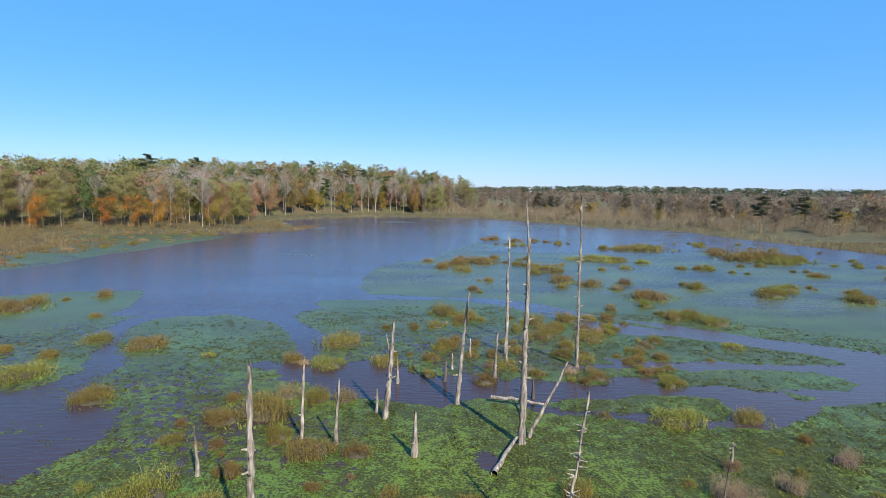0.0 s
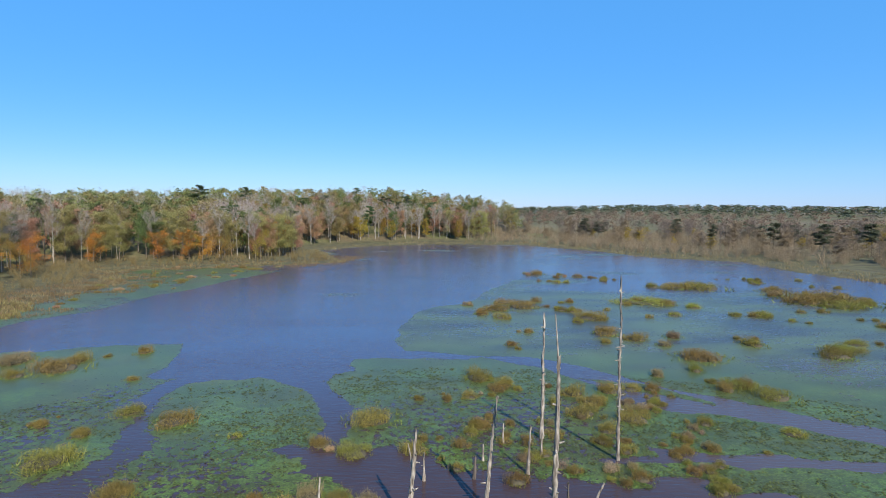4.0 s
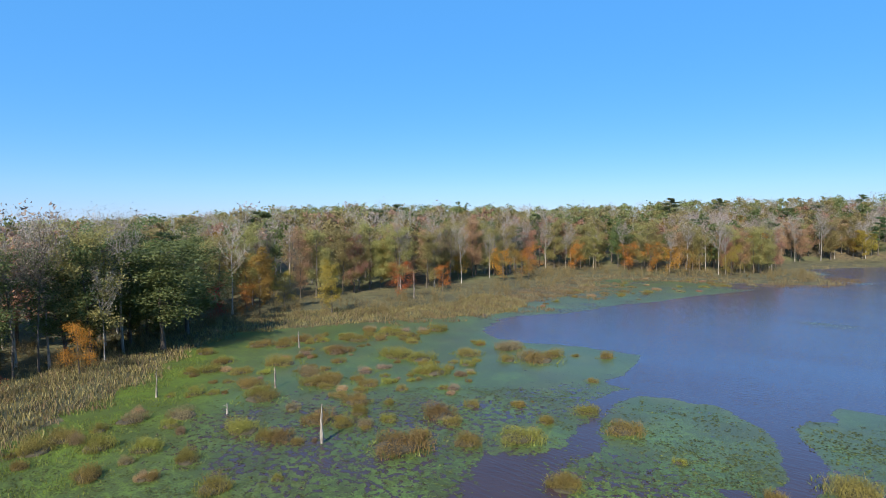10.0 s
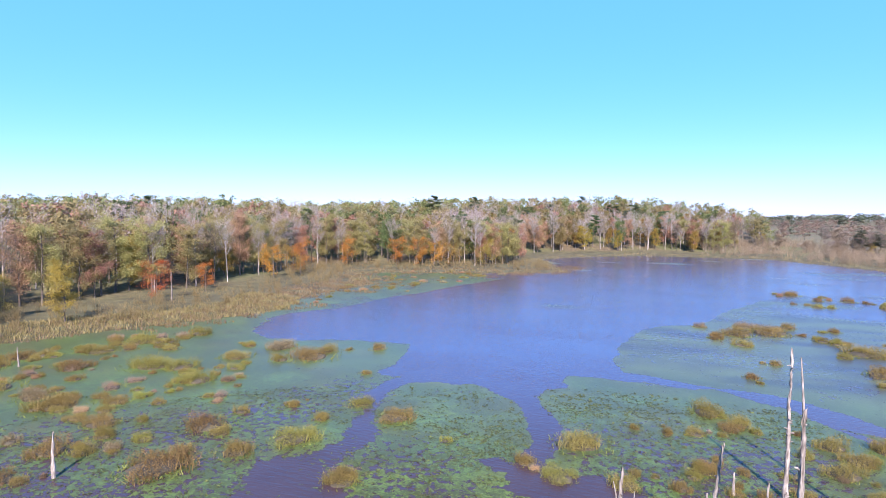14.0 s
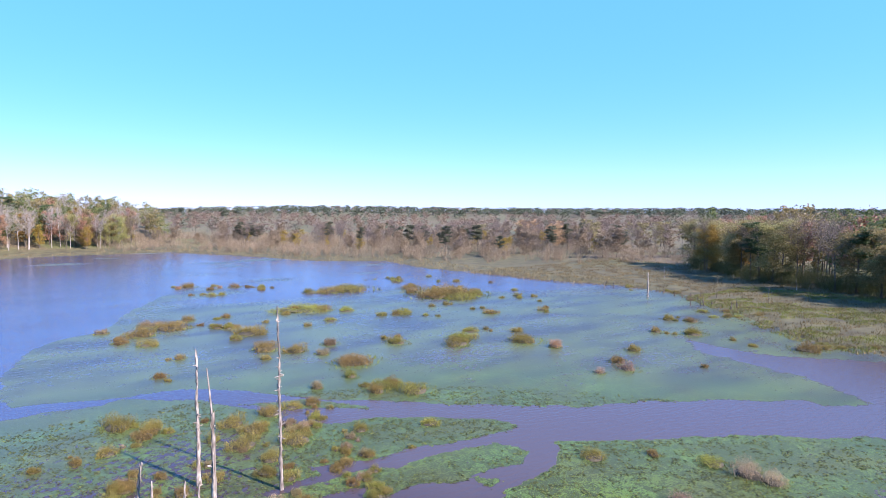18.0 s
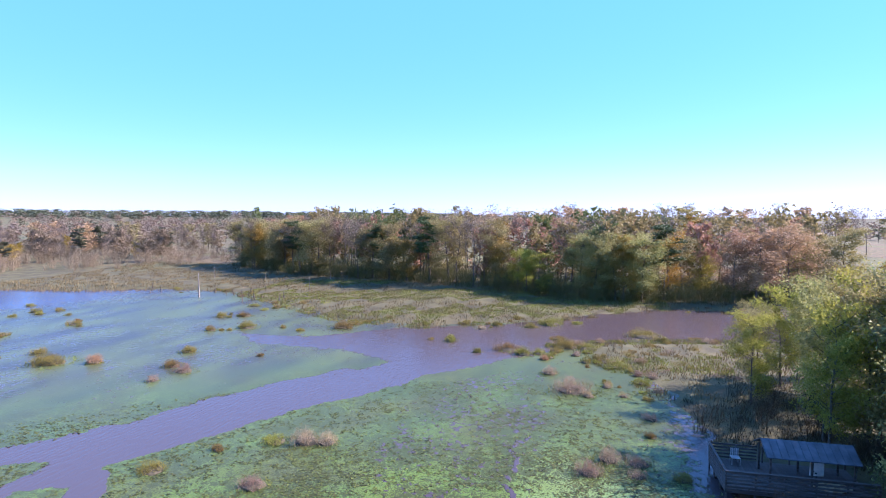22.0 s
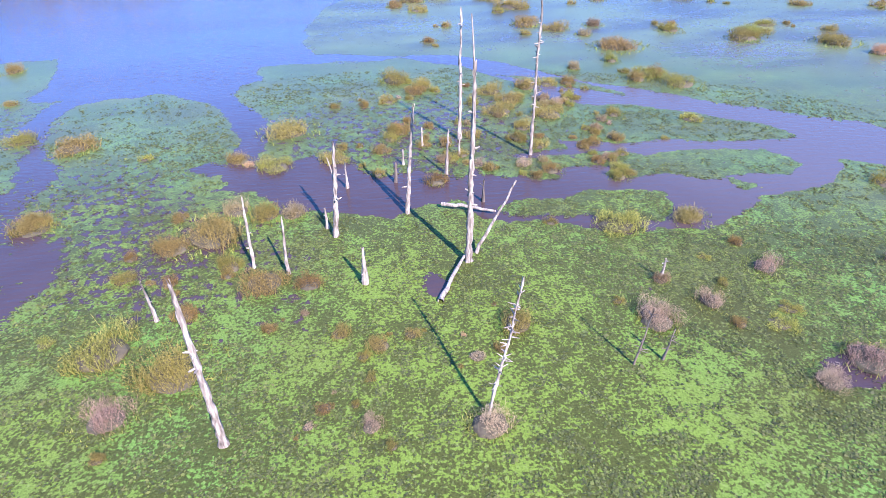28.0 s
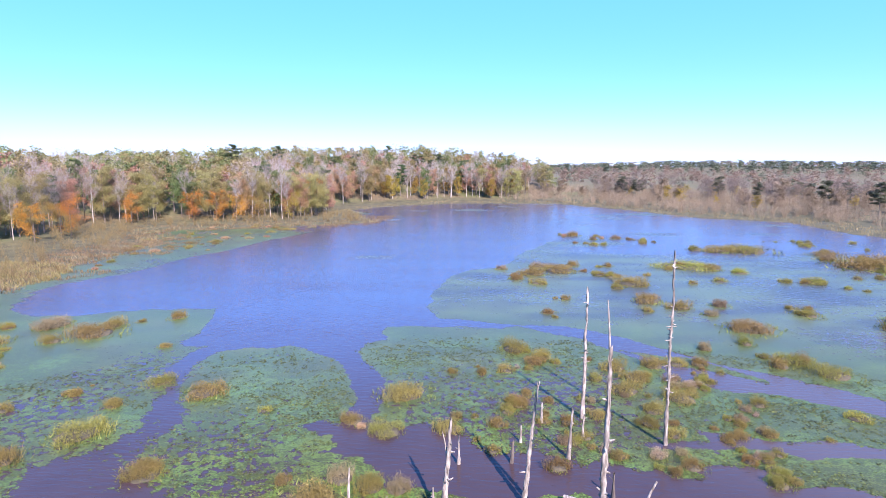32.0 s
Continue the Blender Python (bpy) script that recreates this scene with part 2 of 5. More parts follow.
POND = pond_surface()
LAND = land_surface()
BARK = solid("bark", (0.05, 0.04, 0.032), (0.12, 0.10, 0.08), (0.22, 0.19, 0.16), 5, 0.9, 0.6, (1, 1, 0.25))
PALE_BARK = solid("pale_bark", (0.2, 0.18, 0.155), (0.35, 0.32, 0.285), (0.52, 0.49, 0.44), 4, 0.9, 0.5, (1, 1, 0.25))
DEAD_WOOD = solid("dead_wood", (0.07, 0.056, 0.046), (0.25, 0.22, 0.19), (0.56, 0.52, 0.46), 9, 0.85, 0.9, (1, 1, 0.2), 0.9)
DARK_WOOD = solid("dark_wood", (0.05, 0.04, 0.035), (0.11, 0.09, 0.075), (0.2, 0.17, 0.14), 7, 0.85, 0.7, (1, 1, 0.12))
# Deck and roof tones are darkened to carry the trees' shade and dapple.
DECK_WOOD = solid("deck_wood", (0.042, 0.034, 0.032), (0.08, 0.066, 0.06), (0.15, 0.128, 0.118), 9, 0.8, 0.4, (1, 0.15, 1))
ROOF_METAL = solid("roof_metal", (0.035, 0.045, 0.055), (0.065, 0.082, 0.098), (0.12, 0.145, 0.17), 1.6, 0.45, 0.1, None, 0.8, 0.3)
WHITE_PAINT = solid("white_paint", (0.55, 0.55, 0.53), (0.72, 0.72, 0.7), (0.82, 0.82, 0.8), 3, 0.5, 0.05)
GREY_PLASTIC = solid("grey_plastic", (0.22, 0.22, 0.22), (0.32, 0.32, 0.32), (0.42, 0.42, 0.42), 4, 0.5, 0.05)
CANVAS = solid("canvas", (0.2, 0.15, 0.09), (0.4, 0.32, 0.2), (0.58, 0.48, 0.33), 5, 0.9, 0.6)
SIGN_INK = solid("sign_ink", (0.02, 0.03, 0.02), (0.04, 0.05, 0.04), (0.06, 0.07, 0.06), 4, 0.6, 0.0)
PAD_LEAF = leafy("pad_leaf", (0.03, 0.04, 0.012), (0.075, 0.105, 0.026), (0.15, 0.19, 0.05), 0.15, 0.2, 0.6)
DARK_PAD = leafy("dark_pad", (0.022, 0.029, 0.01), (0.05, 0.06, 0.02), (0.1, 0.108, 0.036), 0.1, 0.2, 0.6)
GREEN = leafy("green_leaf", (0.055, 0.082, 0.028), (0.115, 0.152, 0.054), (0.2, 0.23, 0.09), 0.38)
OLIVE = leafy("olive_leaf", (0.14, 0.128, 0.045), (0.285, 0.26, 0.098), (0.44, 0.395, 0.17), 0.42)
WILLOW = leafy("willow_leaf", (0.16, 0.17, 0.03), (0.29, 0.29, 0.055), (0.42, 0.40, 0.1), 0.55)
PINE = leafy("pine_needle", (0.03, 0.055, 0.022), (0.06, 0.095, 0.036), (0.10, 0.135, 0.055), 0.2)
YELLOW = leafy("yellow_leaf", (0.15, 0.11, 0.025), (0.28, 0.2, 0.04), (0.42, 0.31, 0.07))
ORANGE = leafy("orange_leaf", (0.24, 0.1, 0.018), (0.46, 0.215, 0.034), (0.6, 0.33, 0.06))
RED = leafy("red_leaf", (0.16, 0.025, 0.015), (0.33, 0.05, 0.025), (0.42, 0.1, 0.04))
RUST = leafy("rust_leaf", (0.2, 0.115, 0.066), (0.36, 0.22, 0.13), (0.5, 0.33, 0.21), 0.38)
TWIG = leafy("twig", (0.17, 0.14, 0.112), (0.3, 0.255, 0.205), (0.44, 0.38, 0.31), 0.2)
# Lighter copy of green_leaf, the hill's haze put into its colour.
HILL_GREEN = leafy("hill_leaf", (0.1, 0.118, 0.04), (0.2, 0.225, 0.078), (0.31, 0.33, 0.13), 0.38)
SCRUB = leafy("scrub_twig", (0.11, 0.08, 0.055), (0.215, 0.16, 0.108), (0.34, 0.262, 0.18), 0.15)
REED = leafy("reed", (0.095, 0.072, 0.036), (0.205, 0.16, 0.082), (0.37, 0.295, 0.17), 0.3)
SEDGE = leafy("sedge", (0.088, 0.066, 0.021), (0.205, 0.153, 0.048), (0.36, 0.27, 0.09), 0.35)
SEDGE_GREEN = leafy("green_sedge", (0.085, 0.08, 0.018), (0.19, 0.175, 0.04), (0.32, 0.285, 0.08), 0.3)
MARSH = leafy("marsh_leaf", (0.075, 0.06, 0.026), (0.16, 0.125, 0.055), (0.28, 0.22, 0.105), 0.2)
UNDERWOOD = leafy("underwood_leaf", (0.05, 0.05, 0.02), (0.10, 0.095, 0.035), (0.18, 0.16, 0.06), 0.3)
BANK_SEDGE = leafy("bank_sedge", (0.078, 0.056, 0.025), (0.175, 0.132, 0.058), (0.33, 0.255, 0.125), 0.25)
CLUMP_LEAF = leafy("clump_leaf", (0.1, 0.1, 0.02), (0.22, 0.215, 0.04), (0.36, 0.34, 0.08), 0.3)
MAUVE = leafy("mauve_twig", (0.16, 0.11, 0.07), (0.31, 0.22, 0.145), (0.46, 0.345, 0.24), 0.3)
# Greyed tones for the far woods: distance haze put into the leaf colour.
RIDGE = leafy("ridge_twig", (0.11, 0.088, 0.068), (0.19, 0.155, 0.118), (0.27, 0.22, 0.17), 0.15)
HAZED_PINE = leafy("hazed_pine", (0.055, 0.066, 0.04), (0.09, 0.105, 0.062), (0.125, 0.14, 0.085), 0.15)
# Brush of the near bank, its leaf colour blackened to stand for shade.
SHADED_BRUSH = leafy("shaded_brush", (0.022, 0.017, 0.011), (0.048, 0.036, 0.022), (0.085, 0.064, 0.038), 0.2)
# Rust leaf greyed likewise, haze mixed into its colour.
HAZED_RUST = leafy("hazed_rust", (0.13, 0.092, 0.065), (0.2, 0.142, 0.1), (0.27, 0.2, 0.145), 0.15)
GRASS = leafy("grass", (0.07, 0.085, 0.02), (0.15, 0.17, 0.035), (0.25, 0.26, 0.065), 0.3)


# ---- mesh helpers ----
def mesh_of(name, verts, faces, material, smooth=False):
    """A mesh from arrays of places and of faces that all have the same number of corners."""
    verts, faces = np.asarray(verts, np.float32), np.asarray(faces, np.int32)
    me = bpy.data.meshes.new(name)
    me.vertices.add(len(verts))
    me.vertices.foreach_set("co", verts.ravel())
    me.loops.add(faces.size)
    me.loops.foreach_set("vertex_index", faces.ravel())
    me.polygons.add(len(faces))
    me.polygons.foreach_set("loop_start", np.arange(0, faces.size, faces.shape[1], dtype=np.int32))
    me.update(calc_edges=True)
    me.materials.append(material)
    if smooth:
        me.polygons.foreach_set("use_smooth", np.ones(len(faces), bool))
    return me


def joined(pieces):
    """Arrays (verts, faces) put together into one pair."""
    verts, faces, n = [], [], 0
    for v, f in pieces:
        verts.append(v)
        faces.append(f + n)
        n += len(v)
    return np.concatenate(verts), np.concatenate(faces)


def put(name, me, parent=None, label=""):
    ob = new(name, me)
    if parent is not None:
        ob.parent = parent
    return tagged(ob, label)


def part(name, bm, material, parent, label=""):
    me = bpy.data.meshes.new(name)
    bm.to_mesh(me)
    bm.free()
    me.materials.append(material)
    return put(name, me, parent, label)


def tube(path, radii, sides=6, closed=True):
    """A round bar along a path, of quads."""
    path, radii = np.asarray(path, float), np.asarray(radii, float)
    way = np.gradient(path, axis=0)
    way /= np.linalg.norm(way, axis=1)[:, None] + 1e-9
    side = np.cross(way, (0.31, 0.83, 0.46))
    side /= np.linalg.norm(side, axis=1)[:, None] + 1e-9
    up = np.cross(way, side)
    a = np.arange(sides) * 2 * np.pi / sides
    ring = np.cos(a)[None, :, None] * side[:, None] + np.sin(a)[None, :, None] * up[:, None]
    v = (path[:, None] + ring * radii[:, None, None]).reshape(-1, 3)
    k, s = np.arange(len(path) - 1)[:, None] * sides, np.arange(sides)
    f = np.stack([k + s, k + (s + 1) % sides, k + sides + (s + 1) % sides, k + sides + s], -1).reshape(-1, 4)
    return v, f


def leaves(rng, centres, size, corners=4):
    """Small pointed leaves of three or four corners, turned at random."""
    n = len(centres)
    u = rng.normal(size=(n, 3))
    u /= np.linalg.norm(u, axis=1)[:, None]
    w = np.cross(u, rng.normal(size=(n, 3)))
    w /= np.linalg.norm(w, axis=1)[:, None]
    s = (size * rng.uniform(0.6, 1.3, n))[:, None]
    ends = [centres - u * s, centres - w * s * 0.55, centres + u * s, centres + w * s * 0.55]
    if corners == 3:
        ends = [centres - u * s - w * s * 0.5, centres + u * s, centres + w * s * 0.7]
    v = np.stack(ends, 1).reshape(-1, 3)
    return v, np.arange(corners * n).reshape(-1, corners)


def blades(rng, roots, height, width, lean=0.35):
    """Upright tapering blades that lean outward."""
    n = len(roots)
    h = height * rng.uniform(0.55, 1.15, n)
    a = rng.uniform(0, 2 * np.pi, n)
    flat = np.stack([np.cos(a), np.sin(a), 0 * a], -1)
    tip = rng.normal(size=(n, 3)) * (lean * h)[:, None]
    tip[:, 2] = h
    w = flat * width
    v = np.stack([roots - w, roots + w, roots + tip + w * 0.25, roots + tip - w * 0.25], 1).reshape(-1, 3)
    return v, np.arange(4 * n).reshape(-1, 4)


def turned(v, x, y, z, size=1.0, turn=0.0, tall=1.0):
    c, s = math.cos(turn) * size, math.sin(turn) * size
    return np.stack([v[:, 0] * c - v[:, 1] * s + x, v[:, 0] * s + v[:, 1] * c + y, v[:, 2] * size * tall + z], -1)


# ---- plan of the pond ----
SOUTH_WEST_SHORE = np.array([
    (50, -7), (43, -7.5), (37, -7), (33, -7), (27, -8), (22, -9), (16, -8), (8, -10), (-8, -13), (-24, -11), (-38, -4), (-44, 4), (-53, 8), (-59, 13.6),
    (-65, 21), (-77, 30), (-85, 40), (-82.5, 48), (-80, 57), (-74, 68), (-70, 78), (-68, 88), (-74, 100), (-75, 121), (-74, 130), (-88, 148), (-92, 155),
    (-77, 160), (-60, 170)], float)
NORTH_EAST_SHORE = np.array([
    (-46, 173), (-34, 184), (-40, 200), (-54, 235), (-40, 262), (-5, 285), (34, 280), (60, 235), (73, 203), (95, 188), (94, 159), (100, 137), (104, 113),
    (112, 95), (112, 77), (97, 56), (87, 42), (84, 26.5), (92, 10), (101, -1), (110, -12), (111, -24), (103, -37), (88, -33), (82.5, -14), (80, -5), (77, 3),
    (68, -1), (63, -4), (55, -6.5)], float)
SHORE = np.concatenate([SOUTH_WEST_SHORE, NORTH_EAST_SHORE])
LAKE = np.array([
    (-63.5, 79.9), (-63, 85), (-58.6, 93.4), (-57.8, 110), (-54.5, 118), (-52, 136), (-44.9, 160), (-31.8, 175), (-25, 206), (-13.4, 216), (-4.8, 211), (10.9, 197),
    (17.7, 144), (7.6, 120), (2.4, 102), (-2.5, 99.4), (-6.1, 94.1), (-7.7, 81.1), (-7.7, 72.8), (-5.9, 67.8), (-1.9, 66.8), (3.2, 65.2), (1.3, 64), (-4.3, 64.4),
    (-11.3, 64), (-11.7, 61.3), (-10.8, 59.3), (-12.5, 57.9), (-12.5, 55.5), (-11.1, 51.5), (-9.2, 48.7), (-8.3, 46.5), (-8.4, 44.4), (-8.8, 42.1)], float)
LAKE = np.concatenate([LAKE, np.array([
    (-9.1, 40.4), (-10.4, 40.1), (-10.4, 41.3), (-10.5, 44.4), (-11.3, 48), (-13, 51.4), (-15.1, 53.7), (-18.3, 56.3), (-19.9, 57.2), (-21.5, 55.6), (-23.8, 55.8),
    (-25.8, 54), (-26.3, 51.9), (-25.2, 46.3), (-27.8, 48.9), (-28.2, 51.4), (-27.7, 56), (-30.2, 56.2), (-31, 57.6), (-30.5, 60.9), (-31.6, 66), (-34, 70.8),
    (-41.7, 69.8), (-48, 67), (-53.1, 65.5), (-59.2, 69.1)], float)])
SNAG_WATER = np.array([
    (-9.1, 40.5), (-10.6, 40.1), (-11.7, 41.2), (-12.9, 40.4), (-12.9, 39.2), (-11.5, 38.4), (-10.1, 37.3), (-10.7, 36.2), (-8.2, 35.5), (-6.3, 32.6), (-4.3, 32.4),
    (-2.4, 31.8), (-0.2, 31.8), (2, 32.1), (5.3, 32.8), (7, 32.7), (8.9, 32.6), (11.3, 32.5), (12.7, 32.8), (14, 33.8), (14.1, 34.7), (14.6, 35.5),
    (13.3, 35.7), (12.3, 34.3), (10.4, 34.3), (7.6, 35.1), (6, 35.5), (4, 35.9), (1.6, 37.1), (-1.3, 37.6), (-2.4, 38.8), (-4.1, 40.3), (-5.7, 40.9), (-6.8, 40.2)], float)
FLATS_WATER = np.array([
    (4.2, 32.7), (5.7, 30.4), (8.1, 29.7), (13, 27.2), (14.7, 27.4), (16.1, 27.8), (19.3, 28.1), (22.7, 29.8), (26.1, 31.1), (28.5, 31.6), (31.2, 33.7), (35.6, 32),
    (40.1, 29.4), (45.4, 27.1), (51.4, 22.1), (57.5, 20.4), (58.5, 28.3), (47.8, 34.9), (39.3, 38.6), (33.8, 42.9), (29.6, 46), (25.5, 49.1), (21.5, 52.4), (16.7, 56.5),
    (13.6, 61), (9.7, 63.8), (5.6, 65.4), (3, 65), (8.6, 60.8), (11.6, 57), (14.5, 52), (13, 39.5), (9.4, 38.5), (7, 37.8), (5.1, 36.1)], float)
EAST_CHANNEL = np.array([
    (45, 37), (57, 27.4), (63, 23.6), (67, 32), (68, 45), (73, 51), (72, 46), (74, 38), (83, 28), (88, 15.6), (89, 7), (72.6, 5.8), (67.6, 11.4), (58, 18.4), (49, 24), (42, 29), (40, 33)], float)
LAGOON = np.array([(72, 7), (88, 14), (99, 2), (113, -9), (115, -26), (104, -40), (86, -36), (81, -14), (79, -4), (76, 4)], float)
WEST_POOL = np.array([
    (-25.1, 46.1), (-22.2, 41.9), (-21.6, 39.6), (-22, 37.8), (-20.8, 35.2), (-20.5, 33.1), (-18.2, 32), (-16.8, 30), (-16.6, 27), (-18.2, 23.4), (-20.2, 22), (-23.4, 24),
    (-25.2, 30), (-26.6, 31.7), (-26.1, 33.6), (-25.2, 35.8), (-24.7, 37.3), (-24.3, 39.5), (-25.2, 42.4), (-25.6, 45.1)], float)
# floating mats that lie within the open water of the eastern flats
TRUNK_MAT = np.array([(6.3, 37.4), (8.3, 38.2), (10.4, 37.9), (12.4, 38.4), (14.9, 38.3), (17.9, 37.1), (17.2, 36.4), (15.2, 35.7), (13.1, 35.9), (11.3, 35.2), (12.1, 34.7), (10.4, 34.5), (7.6, 35.3), (6, 35.6)], float)
CHANNEL_MAT = np.array([(14.2, 34.8), (16.3, 36), (18.1, 36.7), (20.2, 37.7), (23.1, 37.4), (27.2, 36.8), (28.5, 33.8), (26.1, 32.9), (21.4, 33.1), (17.5, 33.8), (15.1, 34.1)], float)
BROAD_MAT = np.array([(9, 41), (14.2, 40.2), (16.3, 39.9), (19.1, 39.1), (23.2, 38.9), (27, 38.1), (31.1, 38.4), (30.3, 41.2), (26.6, 43.7), (21.8, 46.9), (18.8, 47.3), (15.6, 49), (10, 46)], float)
SOUTH_MAT = np.array([(6.3, 31.3), (7.6, 32), (9.4, 32.2), (12.1, 32.5), (15.6, 32.3), (17.5, 31.8), (16.9, 30), (15.2, 28.6), (13.8, 28.3), (12, 29.1), (9.6, 29.9), (7.2, 30.4)], float)
NARROW_MAT = np.array([(12.3, 57), (17.9, 54.9), (20.5, 52.4), (23.3, 48.5), (22.5, 48.1), (19.6, 50.7), (15.7, 53.4)], float)
SMALL_MAT = np.array([(21.9, 33.2), (23.2, 32.2), (24.4, 31.4), (22.2, 31)], float)
MATS = [TRUNK_MAT, CHANNEL_MAT, BROAD_MAT, SOUTH_MAT, NARROW_MAT, SMALL_MAT]
LUSH = np.array([(-3.8, 21), (-1.5, 31.6), (2.5, 28.7), (8.1, 27), (10.4, 23.4), (10.6, 17.5), (9, 10), (4, 5), (-4, 10)], float)
DITCH = np.array([(47, 7.4), (36.7, 6.9), (30, 6.3), (27.7, 7.5), (24, 7), (19, 6.3), (16, 5.8), (13.3, 4.9), (11.5, 3.7), (9, 2), (6, -2)], float)
FILM = np.array([(-9, 80), (-5, 91), (7, 119), (36, 152), (68, 154), (83, 103), (78, 60), (66, 33), (57, 28), (34, 47), (11, 70), (-3, 68)], float)


def to_edges(x, y, ring, close=True):
    """Distance from the points to a ring's edges, and whether they lie within it."""
    p = np.stack([x, y], -1)
    near = np.full(x.shape, 1e9)
    inside = np.zeros(x.shape, bool)
    ends = np.roll(ring, -1, axis=0) if close else ring[1:]
    for a, b in zip(ring, ends):
        d = b - a
        t = np.clip(((p - a) @ d) / (d @ d), 0, 1)
        near = np.minimum(near, np.hypot(x - a[0] - t * d[0], y - a[1] - t * d[1]))
        if close:
            cross = (a[1] > y) != (b[1] > y)
            inside ^= cross & (x < a[0] + (y - a[1]) * (b[0] - a[0]) / (b[1] - a[1] + 1e-12))
    return near, inside


def beyond(x, y, ring):
    """Signed distance: positive outside the ring."""
    near, inside = to_edges(x, y, ring)
    return np.where(inside, -near, near)


def ripple(x, y, size, seed):
    """Smooth, cheap noise in -1..1 from a few sines."""
    r = np.random.RandomState(seed)
    out = 0
    for k in range(6):
        a, p, s = r.uniform(0, 2 * np.pi), r.uniform(0, 2 * np.pi), size * r.uniform(0.5, 1.6)
        out = out + np.sin((x * math.cos(a) + y * math.sin(a)) * 2 * np.pi / s + p)
    return out / 3.2


def cells(x, y, size, seed):
    """Value noise in 0..1 from a table of random numbers, blobs of about that size."""
    table = np.random.RandomState(seed).uniform(0, 1, (256, 256))
    u, v = np.asarray(x, float) / size, np.asarray(y, float) / size
    i, j = np.floor(u).astype(int), np.floor(v).astype(int)
    fu, fv = u - i, v - j
    fu, fv = fu * fu * (3 - 2 * fu), fv * fv * (3 - 2 * fv)
    i, j, i1, j1 = i % 256, j % 256, (i + 1) % 256, (j + 1) % 256
    return (table[i, j] * (1 - fu) + table[i1, j] * fu) * (1 - fv) + (table[i, j1] * (1 - fu) + table[i1, j1] * fu) * fv


def cover_at(x, y):
    """How thickly the surface is grown over, 0 to 1."""
    wob = 0.45 * ripple(x, y, 6, 3) + 0.35 * (cells(x, y, 1.3, 4) - 0.5) + 0.4 * (cells(x, y, 0.6, 5) - 0.5)
    patch = 0.6 * (cells(x, y, 3.2, 6) - 0.5) + 0.4 * (cells(x, y, 1.1, 7) - 0.5)
    c = 0.8 + 0.3 * patch
    # looser growth: round the dead trunks, the western shallows, the south of the round mat
    for cx, cy, rx, ry, less in ((3, 44, 13, 11, 0.26), (-18, 33, 8, 9, 0.25), (-38, 28, 15, 16, 0.26), (-31, 48, 6, 9, 0.2), (48, 10, 15, 9, 0.2), (33, 15, 9, 8, 0.1), (-9, 27, 6, 7, 0.22)):
        c = c - less * np.exp(-((((x - cx) / rx) ** 2 + ((y - cy) / ry) ** 2) ** 2)) * (1 + 0.5 * patch)
    film = beyond(x, y, FILM)
    c = np.where(film < 0, 0.78 + 0.1 * ripple(x * 0.6, y * 1.6, 22, 7), c)
    back = np.clip((y + 0.35 * x - 118) / 30, 0, 1)
    c = c * (1 - back) + back * (0.36 + 0.3 * ripple(x * 0.5, y * 1.5, 26, 8))
    marsh = np.clip((-50 - x) / 8, 0, 1) * np.clip((y - 66) / 12, 0, 1)
    c = c * (1 - marsh) + marsh * (0.68 + 0.14 * ripple(x, y, 11, 9))
    c = c + 0.14 * np.clip((6 - y) / 3, 0, 1) * np.clip((x - 8) / 8, 0, 1) - 0.24 * np.exp(-(((x - 42) / 9) ** 2 + ((y + 4) / 5) ** 2))
    c = c - 0.4 * np.clip((beyond(x, y, SHORE) + 3.5) / 2.5, 0, 1) * (x > 33) * (x < 62) * (y < 5)
    for ring, depth in ((LAKE, 1.0), (SNAG_WATER, 0.9), (FLATS_WATER, 1.0), (EAST_CHANNEL, 1.0), (LAGOON, 1.0), (WEST_POOL, 0.6)):
        s = beyond(x, y, ring) + wob * (1 if ring is not LAKE else 0.7)
        open_water = np.clip(0.5 + s * (1.3 if ring is not WEST_POOL else 0.5), 0, 1) * depth + (1 - depth) * (0.6 + 1.2 * patch)
        if ring is FLATS_WATER:
            for mat in MATS:
                open_water = np.maximum(open_water, np.clip(0.42 - (beyond(x, y, mat) + 0.8 * wob) * 1.3, 0, 0.95))
        c = np.minimum(c, open_water)
    c = np.maximum(c, 0.62 * np.exp(-(((x + 22) / 9) ** 2 + ((y - 112) / 4) ** 4)))
    hole = np.exp(-(((x - 17.8) / 1.5) ** 2 + ((y - 16.3) / 1.0) ** 2)) + 0.8 * np.exp(-(((x - 1.9) / 0.6) ** 2 + ((y - 24.4) / 1.2) ** 2))
    c = c - 0.9 * np.clip(hole * 1.6 - 0.3, 0, 1)
    near, _ = to_edges(x + 0.3 * ripple(x, y, 3, 71), y + 0.4 * ripple(x, y, 3, 72), DITCH, False)
    c = np.minimum(c, np.clip(0.2 - 0.25 * np.exp(-(((x - 31) / 3) ** 2)) + 0.2 * np.clip((x - 35) / 8, 0, 1) + 0.3 * (cells(x, y, 0.5, 73) - 0.5) + near * 1.9, 0, 1))
    return np.clip(c, 0, 1)


def land_height(x, y):
    s = beyond(x, y, SHORE) + 0.8 * ripple(x, y, 9, 11)
    h = np.where(s < 0, np.maximum(-0.7, s * 0.25), np.minimum(s * 0.09, 0.45) + np.clip(s - 10, 0, 60) * 0.012)
    h = h + 0.12 * ripple(x, y, 5, 12) * (s > 0)
    out = np.clip((s - 15) / 60, 0, 1)
    for cx, cy, r, top in HILLS:
        h = h + out * top * np.exp(-((x - cx) ** 2 + (y - cy) ** 2) / r**2)
    return h


